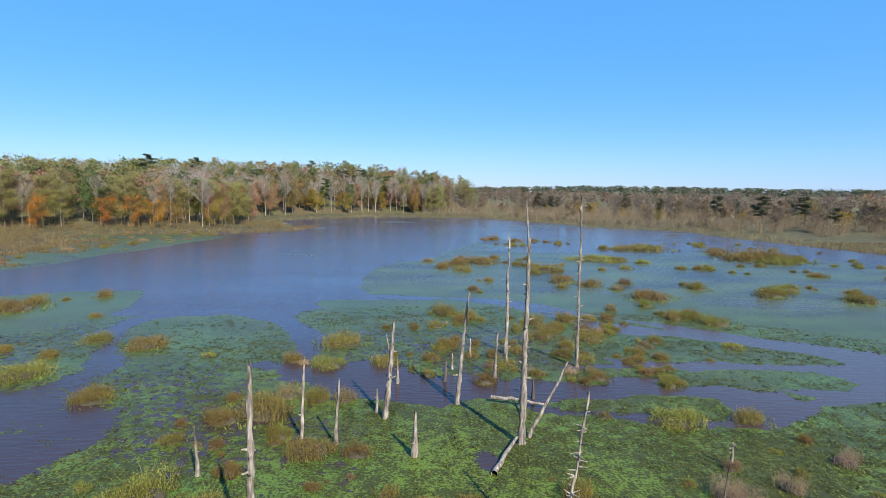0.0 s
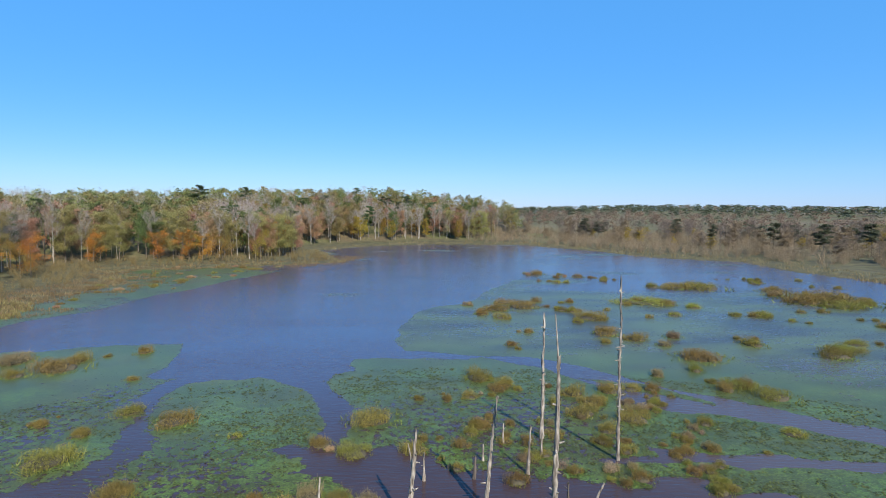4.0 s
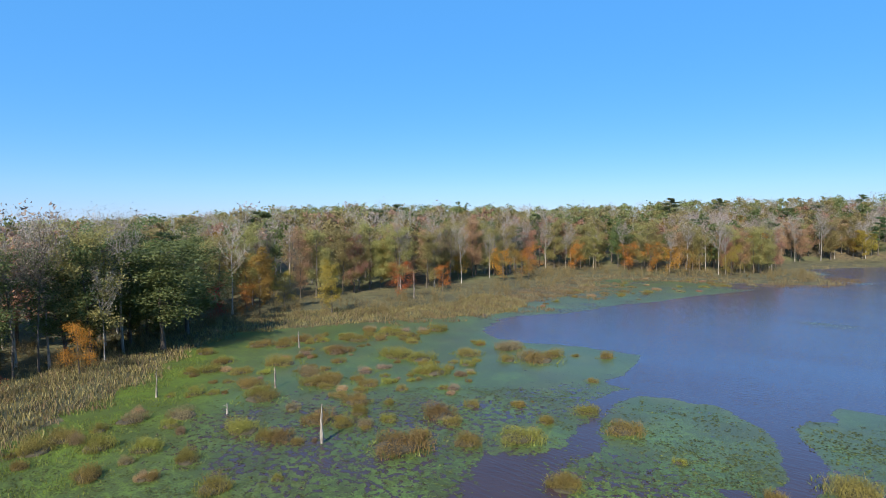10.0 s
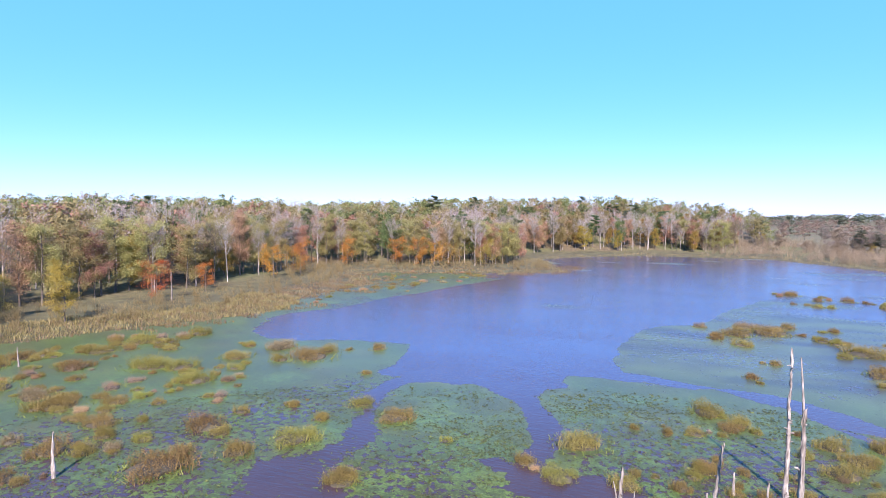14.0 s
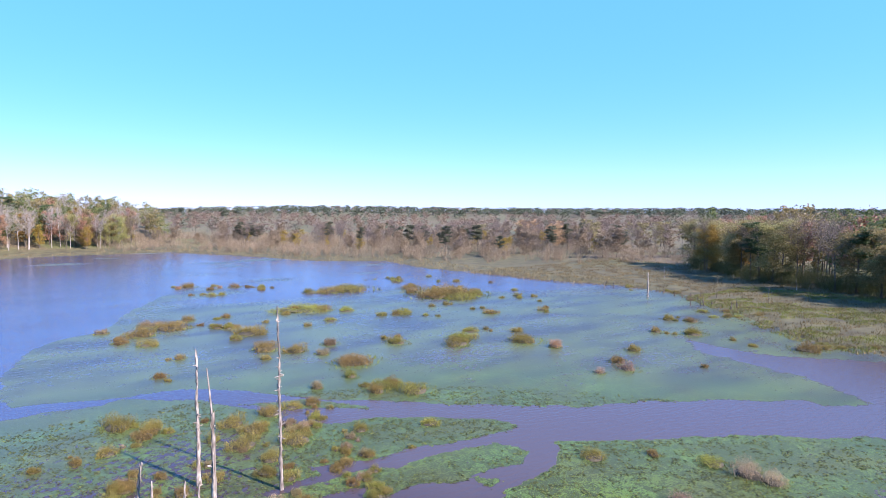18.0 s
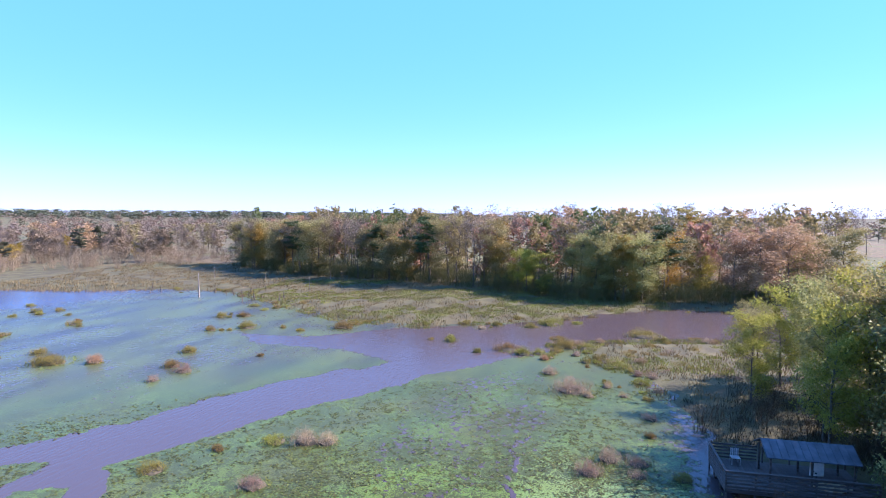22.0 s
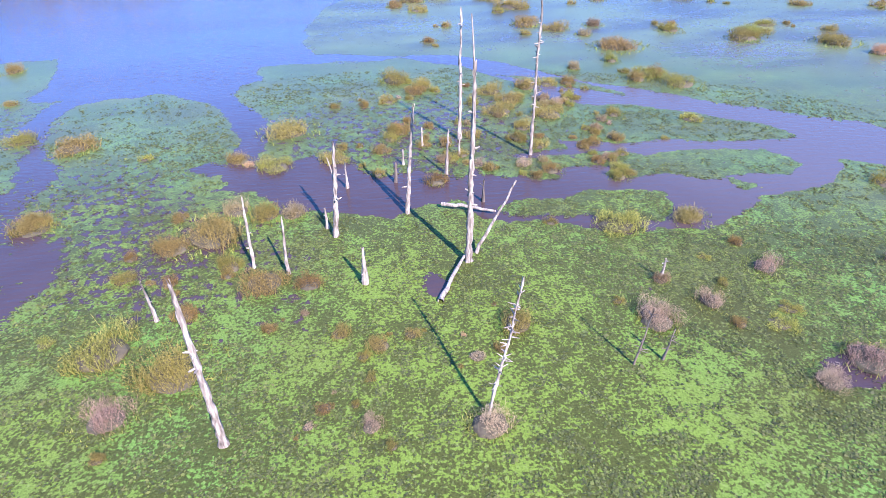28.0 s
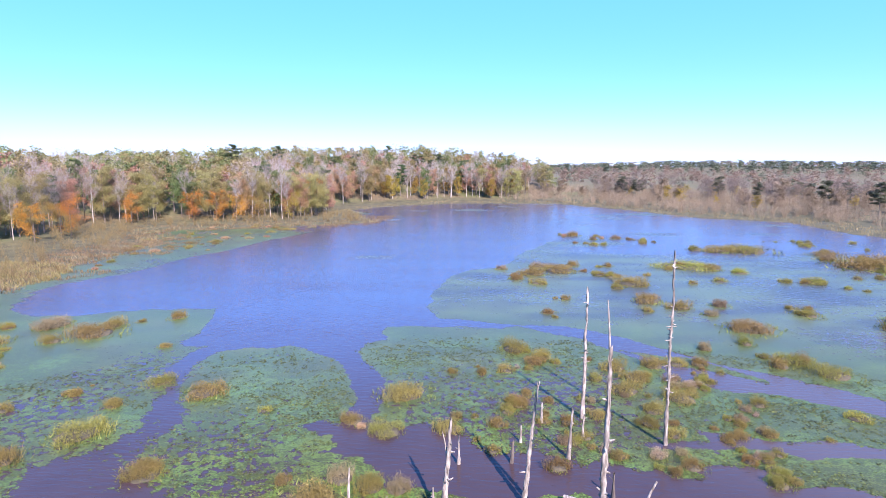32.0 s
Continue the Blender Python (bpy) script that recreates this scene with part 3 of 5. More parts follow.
HILLS = [(-110, 335, 95, 11), (-240, 190, 120, 10), (-15, 370, 75, 9), (-150, 120, 60, 2.5), (60, 700, 240, 3), (560, 1000, 330, 11), (250, 1150, 300, 11),
         (900, 600, 330, 9), (255, -35, 120, 8), (-300, 700, 300, 9), (1200, 150, 400, 7), (-700, 200, 300, 7)]


def grid_mesh(name, xs, ys, height, material):
    X, Y = np.meshgrid(xs, ys)
    Z = height(X.ravel(), Y.ravel())
    v = np.stack([X.ravel(), Y.ravel(), Z], -1)
    i = (np.arange(len(ys) - 1)[:, None] * len(xs) + np.arange(len(xs) - 1)).ravel()
    return mesh_of(name, v, np.stack([i, i + 1, i + 1 + len(xs), i + len(xs)], -1), material, True)


def steps(*spans):
    return np.unique(np.concatenate([np.arange(a, b + 1e-6, s) for a, b, s in spans]).round(3))


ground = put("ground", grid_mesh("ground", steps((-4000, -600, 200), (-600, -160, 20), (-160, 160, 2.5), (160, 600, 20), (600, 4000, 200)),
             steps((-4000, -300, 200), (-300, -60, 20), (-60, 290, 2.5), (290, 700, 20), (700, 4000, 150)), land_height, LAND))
tagged(ground, "brown leaf-littered and grassy ground round the pond", "ground", kind="structure")

WATER_X, WATER_Y = steps((-125, -60, 1.6), (-60, 60, 0.32), (60, 150, 1)), steps((-45, -14, 1.5), (-14, 72, 0.32), (72, 120, 0.8), (120, 280, 2))
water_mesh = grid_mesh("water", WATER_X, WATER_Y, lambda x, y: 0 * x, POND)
co = np.empty(len(water_mesh.vertices) * 3, np.float32)
water_mesh.vertices.foreach_get("co", co)
co = co.reshape(-1, 3)
water_mesh.attributes.new("cover", "FLOAT", "POINT").data.foreach_set("value", cover_at(co[:, 0].astype(float), co[:, 1].astype(float)).astype(np.float32))
wx, wy = co[:, 0].astype(float), co[:, 1].astype(float)
lush_here = np.clip((beyond(wx, wy, SHORE) + 15) / 8, 0, 1) * np.clip((-34 - wx) / 8, 0, 1) * np.clip((46 - wy) / 14, 0, 1)
lush_here = np.maximum(lush_here, np.clip(0.55 - beyond(wx, wy, LUSH) / 6, 0, 1))
lush_here = np.maximum(lush_here, 0.9 * np.clip(cells(wx, wy, 4.5, 46) * 2.4 - 1.2, 0, 1) * np.clip((46 - np.hypot(wx, wy)) / 12, 0, 1))
water_mesh.attributes.new("lush", "FLOAT", "POINT").data.foreach_set("value", lush_here.astype(np.float32))
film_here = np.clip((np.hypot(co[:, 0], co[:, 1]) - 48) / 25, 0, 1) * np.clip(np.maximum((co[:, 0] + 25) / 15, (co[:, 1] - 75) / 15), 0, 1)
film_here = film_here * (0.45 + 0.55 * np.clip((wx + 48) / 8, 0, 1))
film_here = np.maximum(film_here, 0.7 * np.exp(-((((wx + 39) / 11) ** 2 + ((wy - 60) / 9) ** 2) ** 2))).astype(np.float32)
# How strongly the lake's colour takes on reflected sky blue.
sky_blue_here = np.clip((co[:, 1] - 34 - 0.35 * np.abs(co[:, 0] + 20)) / 30, 0, 1)
water_mesh.attributes.new("deep", "FLOAT", "POINT").data.foreach_set("value", sky_blue_here.astype(np.float32))
# Strength of the painted sky reflection, rising outward on the east side.
sky_pale_here = np.clip((np.hypot(co[:, 0], co[:, 1]) - 26) / 16, 0, 1) * np.clip((co[:, 0] - 8) / 12, 0, 1)
water_mesh.attributes.new("sky_pale", "FLOAT", "POINT").data.foreach_set("value", sky_pale_here.astype(np.float32))
rim = np.clip(1 - beyond(wx, wy, LAKE) / 4.5, 0, 1) * np.clip((wy - 42) / 6, 0, 1)
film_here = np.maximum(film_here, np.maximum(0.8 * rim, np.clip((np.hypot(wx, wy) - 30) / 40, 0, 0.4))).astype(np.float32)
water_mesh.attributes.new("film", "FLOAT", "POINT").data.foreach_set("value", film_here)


def duckweed_at(x, y):
    """Where pale duckweed carpets the corner between the ditch and the near bank."""
    line = np.interp(x, DITCH[::-1, 0], DITCH[::-1, 1])
    return np.clip((line - y) / 1.5, 0, 1) * np.clip((44 - x) / 16, 0, 1) * np.clip((x - 4) / 6, 0, 1) * (0.75 + 0.25 * ripple(x, y, 7, 15))


weed_here = np.clip(duckweed_at(co[:, 0].astype(float), co[:, 1].astype(float)), 0, 1).astype(np.float32)
water_mesh.attributes.new("duckweed", "FLOAT", "POINT").data.foreach_set("value", weed_here)
water = tagged(put("water", water_mesh), "still brown pond water with floating green duckweed mats", "water", kind="structure")


def stand(ob, m):
    """A copy of a scaled thing at exactly the pose and size m."""
    return copy_thing(ob, m @ Matrix.Diagonal([1 / k for k in ob.scale] + [1]))


# ---- trees ----
def tree_arrays(rng, kind, height, fine=1.0, leaf=0.34):
    """Wood and leaves of one tree of that height: arrays, not yet meshes."""
    wood, tufts = [], []
    r0 = height * (0.0085 if kind == "bare" else 0.012)
    z = np.linspace(0, height * 0.97, 7)
    bend = np.cumsum(rng.normal(0, 0.012 * height, (7, 2)), 0) * (z / height)[:, None]
    stem = np.column_stack([bend, z])
    wood.append(tube(stem, r0 * (1 - z / height * 0.88) * np.r_[1.35, np.ones(6)], 6))
    low = {"bare": 0.46, "hardwood": 0.14, "pine": 0.42, "under": 0.1}[kind]
    limbs = int({"bare": 22, "hardwood": 24, "pine": 20, "under": 14}[kind] * min(1.0, 0.5 + 0.5 * fine))
    for k in range(limbs):
        f = low + (0.97 - low) * (k + rng.uniform(0, 0.8)) / limbs
        root = np.array([np.interp(f * height, z, stem[:, 0]), np.interp(f * height, z, stem[:, 1]), f * height])
        a = rng.uniform(0, 2 * np.pi)
        reach = height * {"bare": 0.18, "hardwood": 0.2, "pine": 0.14, "under": 0.3}[kind] * (1.1 - 0.6 * abs((f - low) / (1 - low) - 0.35)) * rng.uniform(0.65, 1.15)
        rise = reach * {"bare": 1.15, "hardwood": 0.85, "pine": 0.15, "under": 0.6}[kind] * rng.uniform(0.6, 1.3)
        tip = root + (math.cos(a) * reach, math.sin(a) * reach, rise)
        mid = (root + tip) / 2 + (0, 0, -0.12 * reach)
        wood.append(tube([root, mid, tip], np.array([0.34, 0.2, 0.07]) * r0, 4))
        if kind == "bare":
            for _ in range(int(min(7, 6 * fine)) + 1):
                s = root + (tip - root) * rng.uniform(0.35, 1)
                e = s + rng.normal(0, 0.22, 3) * reach + (0, 0, 0.45 * reach)
                wood.append(tube([s, (s + e) / 2 + rng.normal(0, 0.03, 3) * reach, e], np.array([0.16, 0.11, 0.05]) * r0, 3))
                tufts.append((e, 0.34 * reach, 4))
            tufts.append((tip, 0.4 * reach, 6))
        elif kind == "pine":
            for q in (0.45, 0.75, 1.0):
                tufts.append((root + (tip - root) * q + (0, 0, 0.1), 0.36 * reach, 40))
        else:
            for q in (0.5, 0.8, 1.05):
                tufts.append((root + (tip - root) * q + rng.normal(0, 0.12, 3) * reach, 0.46 * reach, 44))
    tufts.append((stem[-1], height * 0.06, 40 if kind != "bare" else 10))
    at = []
    for c, r, n in tufts:
        n = max(2, int(n * fine * (1.35 if kind == "pine" else 1)))
        at.append(c + rng.normal(0, 0.5, (n, 3)) * (r, r, r * (0.45 if kind == "pine" else 0.75)))
    crown = leaves(rng, np.concatenate(at), leaf * (0.5 if kind == "bare" else 1.0), 3)
    return joined(wood), crown


TREE_KINDS = {
    "bare_tree": ("bare", PALE_BARK, TWIG, "tall bare grey deciduous tree at the wood's edge", (13, 16.5)),
    "olive_tree": ("hardwood", BARK, OLIVE, "tall hardwood tree with thin olive autumn leaves", (12, 15.5)),
    "green_tree": ("hardwood", BARK, GREEN, "full dark green leafy tree at the wood's edge", (11, 15)),
    "rust_tree": ("hardwood", BARK, RUST, "hardwood tree with rust-brown autumn leaves", (10, 15)),
    "pine_tree": ("pine", BARK, PINE, "tall straight pine with a dark green crown", (14, 17)),
    "yellow_tree": ("hardwood", BARK, YELLOW, "hardwood tree with yellow autumn leaves", (8, 12)),
    "grey_tree": ("bare", BARK, RIDGE, "bare dark-stemmed tree with grey-brown twigs", (12, 15)),
    "willow_tree": ("hardwood", BARK, WILLOW, "bushy tree with yellow-green autumn leaves on the bank", (7, 10)),
    "maple_tree": ("hardwood", BARK, ORANGE, "tall hardwood tree with orange autumn leaves", (10, 14)),
    "orange_tree": ("under", BARK, ORANGE, "small tree with bright orange autumn leaves", (5, 9)),
    "red_tree": ("under", BARK, RED, "small tree with bright red autumn leaves", (4, 8)),
    "yellow_sapling": ("under", BARK, YELLOW, "small tree with yellow autumn leaves", (4, 8)),
}
PROTOTYPES = {}


def prototype(kind, variant):
    """One tree of each kind and variant, built at 10 m; the trees that stand are copies of it."""
    if (kind, variant) not in PROTOTYPES:
        form, bark, leaf, label, _ = TREE_KINDS[kind]
        rng = np.random.RandomState(sum(map(ord, kind)) * 7 + variant)
        (wv, wf), (cv, cf) = tree_arrays(rng, form, 10.0, 3.0, 0.1)
        PROTOTYPES[kind, variant] = (mesh_of("trunk", wv, wf, bark, True), mesh_of("crown", cv, cf, leaf))
    return PROTOTYPES[kind, variant]


MADE = {}


def plant(kind, x, y, height, rng, wide=1.0):
    variant = int(rng.randint(3))
    z = float(land_height(np.array([x]), np.array([y]))[0]) - 0.1
    m = Matrix.LocRotScale((x, y, z), Euler((0, 0, rng.uniform(0, 6.28))), (height / 10 * wide * rng.uniform(0.85, 1.15),) * 2 + (height / 10,))
    if (kind, variant) in MADE:
        return stand(MADE[kind, variant], m)
    trunk, crown = prototype(kind, variant)
    tree = new(kind)
    put("trunk", trunk, tree)
    put("crown", crown, tree)
    tagged(tree, TREE_KINDS[kind][3], "tree", group="trees of the wood's edge")
    tree.matrix_basis = m
    MADE[kind, variant] = tree
    return tree


def along(line, gap, rng, depth, jitter=0.35):
    """Places along a line, at about that gap, up to that depth on its outer (left) side."""
    line = np.asarray(line, float)
    out = []
    for a, b in zip(line[:-1], line[1:]):
        d = b - a
        n = max(1, int(np.linalg.norm(d) / gap))
        side = np.array([-d[1], d[0]]) / np.linalg.norm(d)
        for k in range(n):
            out.append(a + d * (k + 0.5 + rng.uniform(-jitter, jitter)) / n + side * rng.uniform(0, depth))
    return out


def pick(rng, shares):
    names = list(shares)
    p = np.array([shares[k] for k in names], float)
    return names[rng.choice(len(names), p=p / p.sum())]


WEST_EDGE = [(-60, -22), (-72, 4), (-73, 16), (-77, 24), (-95, 40), (-102, 50), (-105, 69), (-99, 90), (-104, 128), (-116, 160), (-98, 176), (-72, 182), (-56, 192), (-58, 215),
             (-68, 250), (-52, 282), (-10, 303), (26, 302)]
EAST_EDGE = [(156, 108), (141, 80), (135, 60), (121, 22), (112, -1), (117, -22), (122, -50)]
NEAR_EDGE = [(78, -42), (62, -27), (55, -17), (49, -14), (43, -17), (36, -16), (30, -13), (24, -15), (12, -17), (-6, -22), (-26, -20), (-48, -12), (-60, -22)]
rng = np.random.RandomState(21)
for spot in along(WEST_EDGE, 2.6, rng, 9):
    shares = {"bare_tree": 3.6, "olive_tree": 5, "green_tree": 1.4, "rust_tree": 3, "pine_tree": 0.6, "yellow_tree": 1, "grey_tree": 2.4, "maple_tree": 0.3}
    if spot[1] < 32:
        shares = {"bare_tree": 3.5, "olive_tree": 3.5, "green_tree": 3, "rust_tree": 1, "grey_tree": 2}
    kind = pick(rng, shares)
    low, high = TREE_KINDS[kind][4]
    plant(kind, *spot, rng.uniform(low, high), rng)
for spot in along(WEST_EDGE, 10, rng, 4):
    plant("bare_tree", *spot, rng.uniform(10, 15), rng)
for spot in along(EAST_EDGE, 3.4, rng, 8):
    kind = pick(rng, {"grey_tree": 2.5, "olive_tree": 5, "green_tree": 1.2, "rust_tree": 2.5, "pine_tree": 0.4, "yellow_tree": 2.6, "maple_tree": 1.4, "willow_tree": 2.4} if spot[1] < 28 else {"pine_tree": 2.5, "green_tree": 1.4, "grey_tree": 5, "olive_tree": 5, "yellow_tree": 0.8, "rust_tree": 2.5})
    low, high = TREE_KINDS[kind][4]
    plant(kind, *spot, rng.uniform(low, high) * 0.95, rng, 1.5)


STEM_FACES = np.array([[r * 6 + k, r * 6 + (k + 1) % 6, r * 6 + 6 + (k + 1) % 6, r * 6 + 6 + k] for r in range(2) for k in range(6)])


def woods(name, label, spots, kinds, seed, fine, leaf, heights, wide=1.0, limbs=False):
    """A wood too far off to count: many trees joined, one object for the wood and one for the leaves."""
    rng = np.random.RandomState(seed)
    models = [tree_arrays(rng, kinds[1], 10.0, fine, leaf) for _ in range(5)]
    crowns, stems = [], []
    spots = np.asarray(spots)
    zs = land_height(spots[:, 0], spots[:, 1])
    for (x, y), z in zip(spots, zs):
        (wv, wf), (cv, cf) = models[rng.randint(5)]
        h, a = rng.uniform(*heights) / 10, rng.uniform(0, 6.28)
        crowns.append((turned(cv, x, y, z, h * wide, a, 1 / wide), cf))
        if not limbs:
            wv, wf = wv[[k for k in range(42) if k // 6 in (0, 3, 6)]], STEM_FACES
        stems.append((turned(wv, x, y, z, h, a), wf))
    tagged(put(name, mesh_of(name, *joined(crowns), kinds[2])), label, "woods", kind="stuff")
    tagged(put(name + "_stems", mesh_of(name, *joined(stems), kinds[3])), label + ", their stems", "woods", kind="stuff")


def strip_spots(line, gap, rows, step, rng, first=8.0):
    out = []
    for r in range(rows):
        out += [s + rng.normal(0, 1.2, 2) for s in along(shifted(line, first + r * step), gap, rng, step)]
    return out


def shifted(line, by):
    line = np.asarray(line, float)
    d = np.gradient(line, axis=0)
    d /= np.linalg.norm(d, axis=1)[:, None]
    return line + np.column_stack([-d[:, 1], d[:, 0]]) * by


def dealt(spots, parts, rng):
    spots = np.array(spots)
    which = rng.choice(len(parts), len(spots), p=np.array(parts) / sum(parts))
    return [spots[which == k] for k in range(len(parts))]


rng = np.random.RandomState(5)
west = strip_spots(WEST_EDGE, 5.0, 4, 7.5, rng)
east = strip_spots(EAST_EDGE, 5.0, 4, 7.0, rng)
bare, olive, green, rust, yellow = dealt(west + east, [4.5, 3.5, 2, 2.5, 0.8], rng)
woods("dark_bare_woods", "bare dark-stemmed trees deep in the eastern woods", bare[bare[:, 0] > 50], ("", "bare", RIDGE, BARK), 7, 0.6, 0.34, (12, 15.5), 1.0, True)
woods("bare_woods", "bare grey trees deep in the woods", bare[bare[:, 0] <= 50], ("", "bare", TWIG, PALE_BARK), 1, 0.6, 0.34, (13, 16.5), 1.0, True)
woods("olive_woods", "olive-leaved trees deep in the woods", olive, ("", "hardwood", OLIVE, BARK), 2, 0.42, 0.3, (13, 16))
woods("green_woods", "green trees and pines deep in the woods", green, ("", "hardwood", GREEN, BARK), 3, 0.42, 0.3, (13, 16))
woods("rust_woods", "rust-brown trees deep in the woods", rust, ("", "hardwood", RUST, BARK), 4, 0.42, 0.3, (12, 15))
woods("yellow_woods", "yellow-leaved trees deep in the woods", yellow, ("", "hardwood", YELLOW, BARK), 6, 0.42, 0.3, (10, 14))

# hill woods and far ridges
def field_spots(n, box, test, rng):
    x, y = rng.uniform(box[0], box[1], n), rng.uniform(box[2], box[3], n)
    keep = test(x, y)
    return np.column_stack([x[keep], y[keep]])


rng = np.random.RandomState(8)
hill = field_spots(1500, (-330, 60, 225, 480), lambda x, y: (beyond(x, y, SHORE) > 40) & (x < 40) & (np.hypot(x + 105, y - 330) < 170), rng)
side = field_spots(700, (-330, -125, -40, 260), lambda x, y: beyond(x, y, SHORE) > 60, rng)
bare, olive, green = dealt(np.concatenate([hill, side]), [3, 3, 4], rng)
woods("hill_bare_woods", "bare trees on the wooded hill", bare, ("", "bare", TWIG, PALE_BARK), 11, 0.6, 0.24, (10, 13.5), 1.3, True)
woods("hill_olive_woods", "olive trees on the wooded hill", olive, ("", "hardwood", OLIVE, BARK), 12, 0.26, 0.29, (10, 13.5), 1.45)
woods("hill_green_woods", "green trees and pines on the wooded hill", green, ("", "hardwood", HILL_GREEN, BARK), 13, 0.26, 0.29, (10, 13.5), 1.45)
far = field_spots(6200, (-500, 1500, 250, 1500), lambda x, y: (np.hypot(x, y) > 330) & (beyond(x, y, SHORE) > 60) & (rng.uniform(size=len(x)) < np.clip(700 / np.hypot(x, y), 0.3, 1)), rng)
far2 = field_spots(1500, (150, 900, -200, 400), lambda x, y: (x > 165) & (beyond(x, y, np.array(EAST_EDGE + [(400, -60), (400, 120)])) > -1e9), rng)
far = np.concatenate([far, far2])
deep = np.hypot(far[:, 0], far[:, 1]) > 820
close = np.hypot(far[:, 0], far[:, 1]) < 330
bare, green, rust = dealt(far[~deep & ~close], [6, 0.7, 3], rng)
deep_bare, deep_green = dealt(far[deep], [2, 6], rng)
woods("skyline_bare_woods", "bare woods on the skyline ridges", deep_bare, ("", "hardwood", RIDGE, BARK), 56, 0.06, 0.8, (8, 11), 2.4)
woods("skyline_green_woods", "dark green woods on the skyline ridges", deep_green, ("", "hardwood", HAZED_PINE, BARK), 57, 0.06, 0.8, (9, 12), 2.6)
near_bare, near_rust, near_olive = dealt(far[close], [4, 3, 3], rng)
woods("back_bare_woods", "bare grey trees behind the eastern wood", near_bare, ("", "bare", RIDGE, BARK), 17, 0.35, 0.5, (10, 14), 1.0, True)
woods("back_rust_woods", "orange and rust-brown trees behind the eastern wood", near_rust, ("", "hardwood", RUST, BARK), 18, 0.4, 0.3, (9, 12), 1.6)
woods("back_olive_woods", "olive trees behind the eastern wood", near_olive, ("", "hardwood", OLIVE, BARK), 19, 0.4, 0.3, (9, 12), 1.6)
woods("ridge_bare_woods", "bare woods on the far ridges", bare, ("", "bare", RIDGE, BARK), 14, 0.3, 0.36, (7, 10), 2.1)
woods("ridge_green_woods", "dark green pine woods on the far ridges", green, ("", "hardwood", HAZED_PINE, BARK), 15, 0.14, 0.46, (6.5, 8.5), 2.5)
woods("ridge_rust_woods", "rust-brown woods on the far ridges", rust, ("", "hardwood", HAZED_RUST, BARK), 16, 0.14, 0.42, (7, 10), 2.1)

shore = field_spots(900, (-10, 260, 110, 340), lambda x, y: (beyond(x, y, SHORE) > 24) & (beyond(x, y, SHORE) < 110) & (y > 235 - 1.0 * (x - 60)), rng)
bare, green, rust, yellow = dealt(shore, [5, 0.8, 2.4, 0.4], rng)
woods("shore_bare_woods", "bare trees rising from the far thicket", bare, ("", "bare", RIDGE, BARK), 51, 0.9, 0.3, (6, 11), 1.3, True)
woods("shore_pine_woods", "dark pines rising from the far thicket", green, ("", "pine", HAZED_PINE, BARK), 52, 1.0, 0.24, (8, 12), 1.3)
woods("shore_rust_woods", "rust-brown trees rising from the far thicket", rust, ("", "hardwood", HAZED_RUST, BARK), 53, 0.8, 0.24, (5, 10), 1.4)
woods("shore_yellow_woods", "yellow trees rising from the far thicket", yellow, ("", "hardwood", YELLOW, BARK), 54, 0.8, 0.22, (4, 7), 1.4)

# trees on the near bank, which shade the water beside it
rng = np.random.RandomState(33)
for spot in along(NEAR_EDGE, 4.2, rng, 3) + along(shifted(NEAR_EDGE, 4), 4.2, rng, 6):
    kind = pick(rng, {"bare_tree": 2, "olive_tree": 3, "green_tree": 3, "yellow_tree": 1.5, "pine_tree": 0.5} if spot[0] < 44 else {"willow_tree": 5, "yellow_tree": 1.5, "olive_tree": 2, "maple_tree": 1, "bare_tree": 1})
    if 35 < spot[0] < 42.5 and spot[1] > -16.5:
        continue
    plant(kind, *spot, rng.uniform(9.5, 13.5) if spot[0] < 10 else rng.uniform(8.5, 12), rng)
for x, y, h in ((58, -14, 8), (61.5, -17, 9), (54.5, -12.5, 8), (66, -21, 9), (63, -19, 8), (59.5, -19, 10), (44.5, -18, 12), (40.5, -19.5, 12), (47, -15.5, 11), (37.5, -18, 10), (33.5, -15, 8), (42.5, -23, 14), (36, -22, 12), (46, -21, 13), (43.6, -14.5, 10)):
    plant(pick(rng, {"green_tree": 2, "olive_tree": 2} if x < 42 else {"willow_tree": 4, "olive_tree": 2}), x, y, h, rng)
# Row out of view, added so that its shade falls on the bank.
for spot in along([(48, -26), (36, -22.5), (26, -20), (16, -18.5), (4, -20)], 2.6, rng, 3):
    plant(pick(rng, {"green_tree": 2, "olive_tree": 2}), *spot, rng.uniform(9, 11.5), rng, 1.2)
near = strip_spots(NEAR_EDGE, 5.0, 4, 7.0, rng)
woods("bank_woods", "olive and brown trees behind the near bank", near, ("", "hardwood", OLIVE, BARK), 41, 0.35, 0.26, (11, 16))
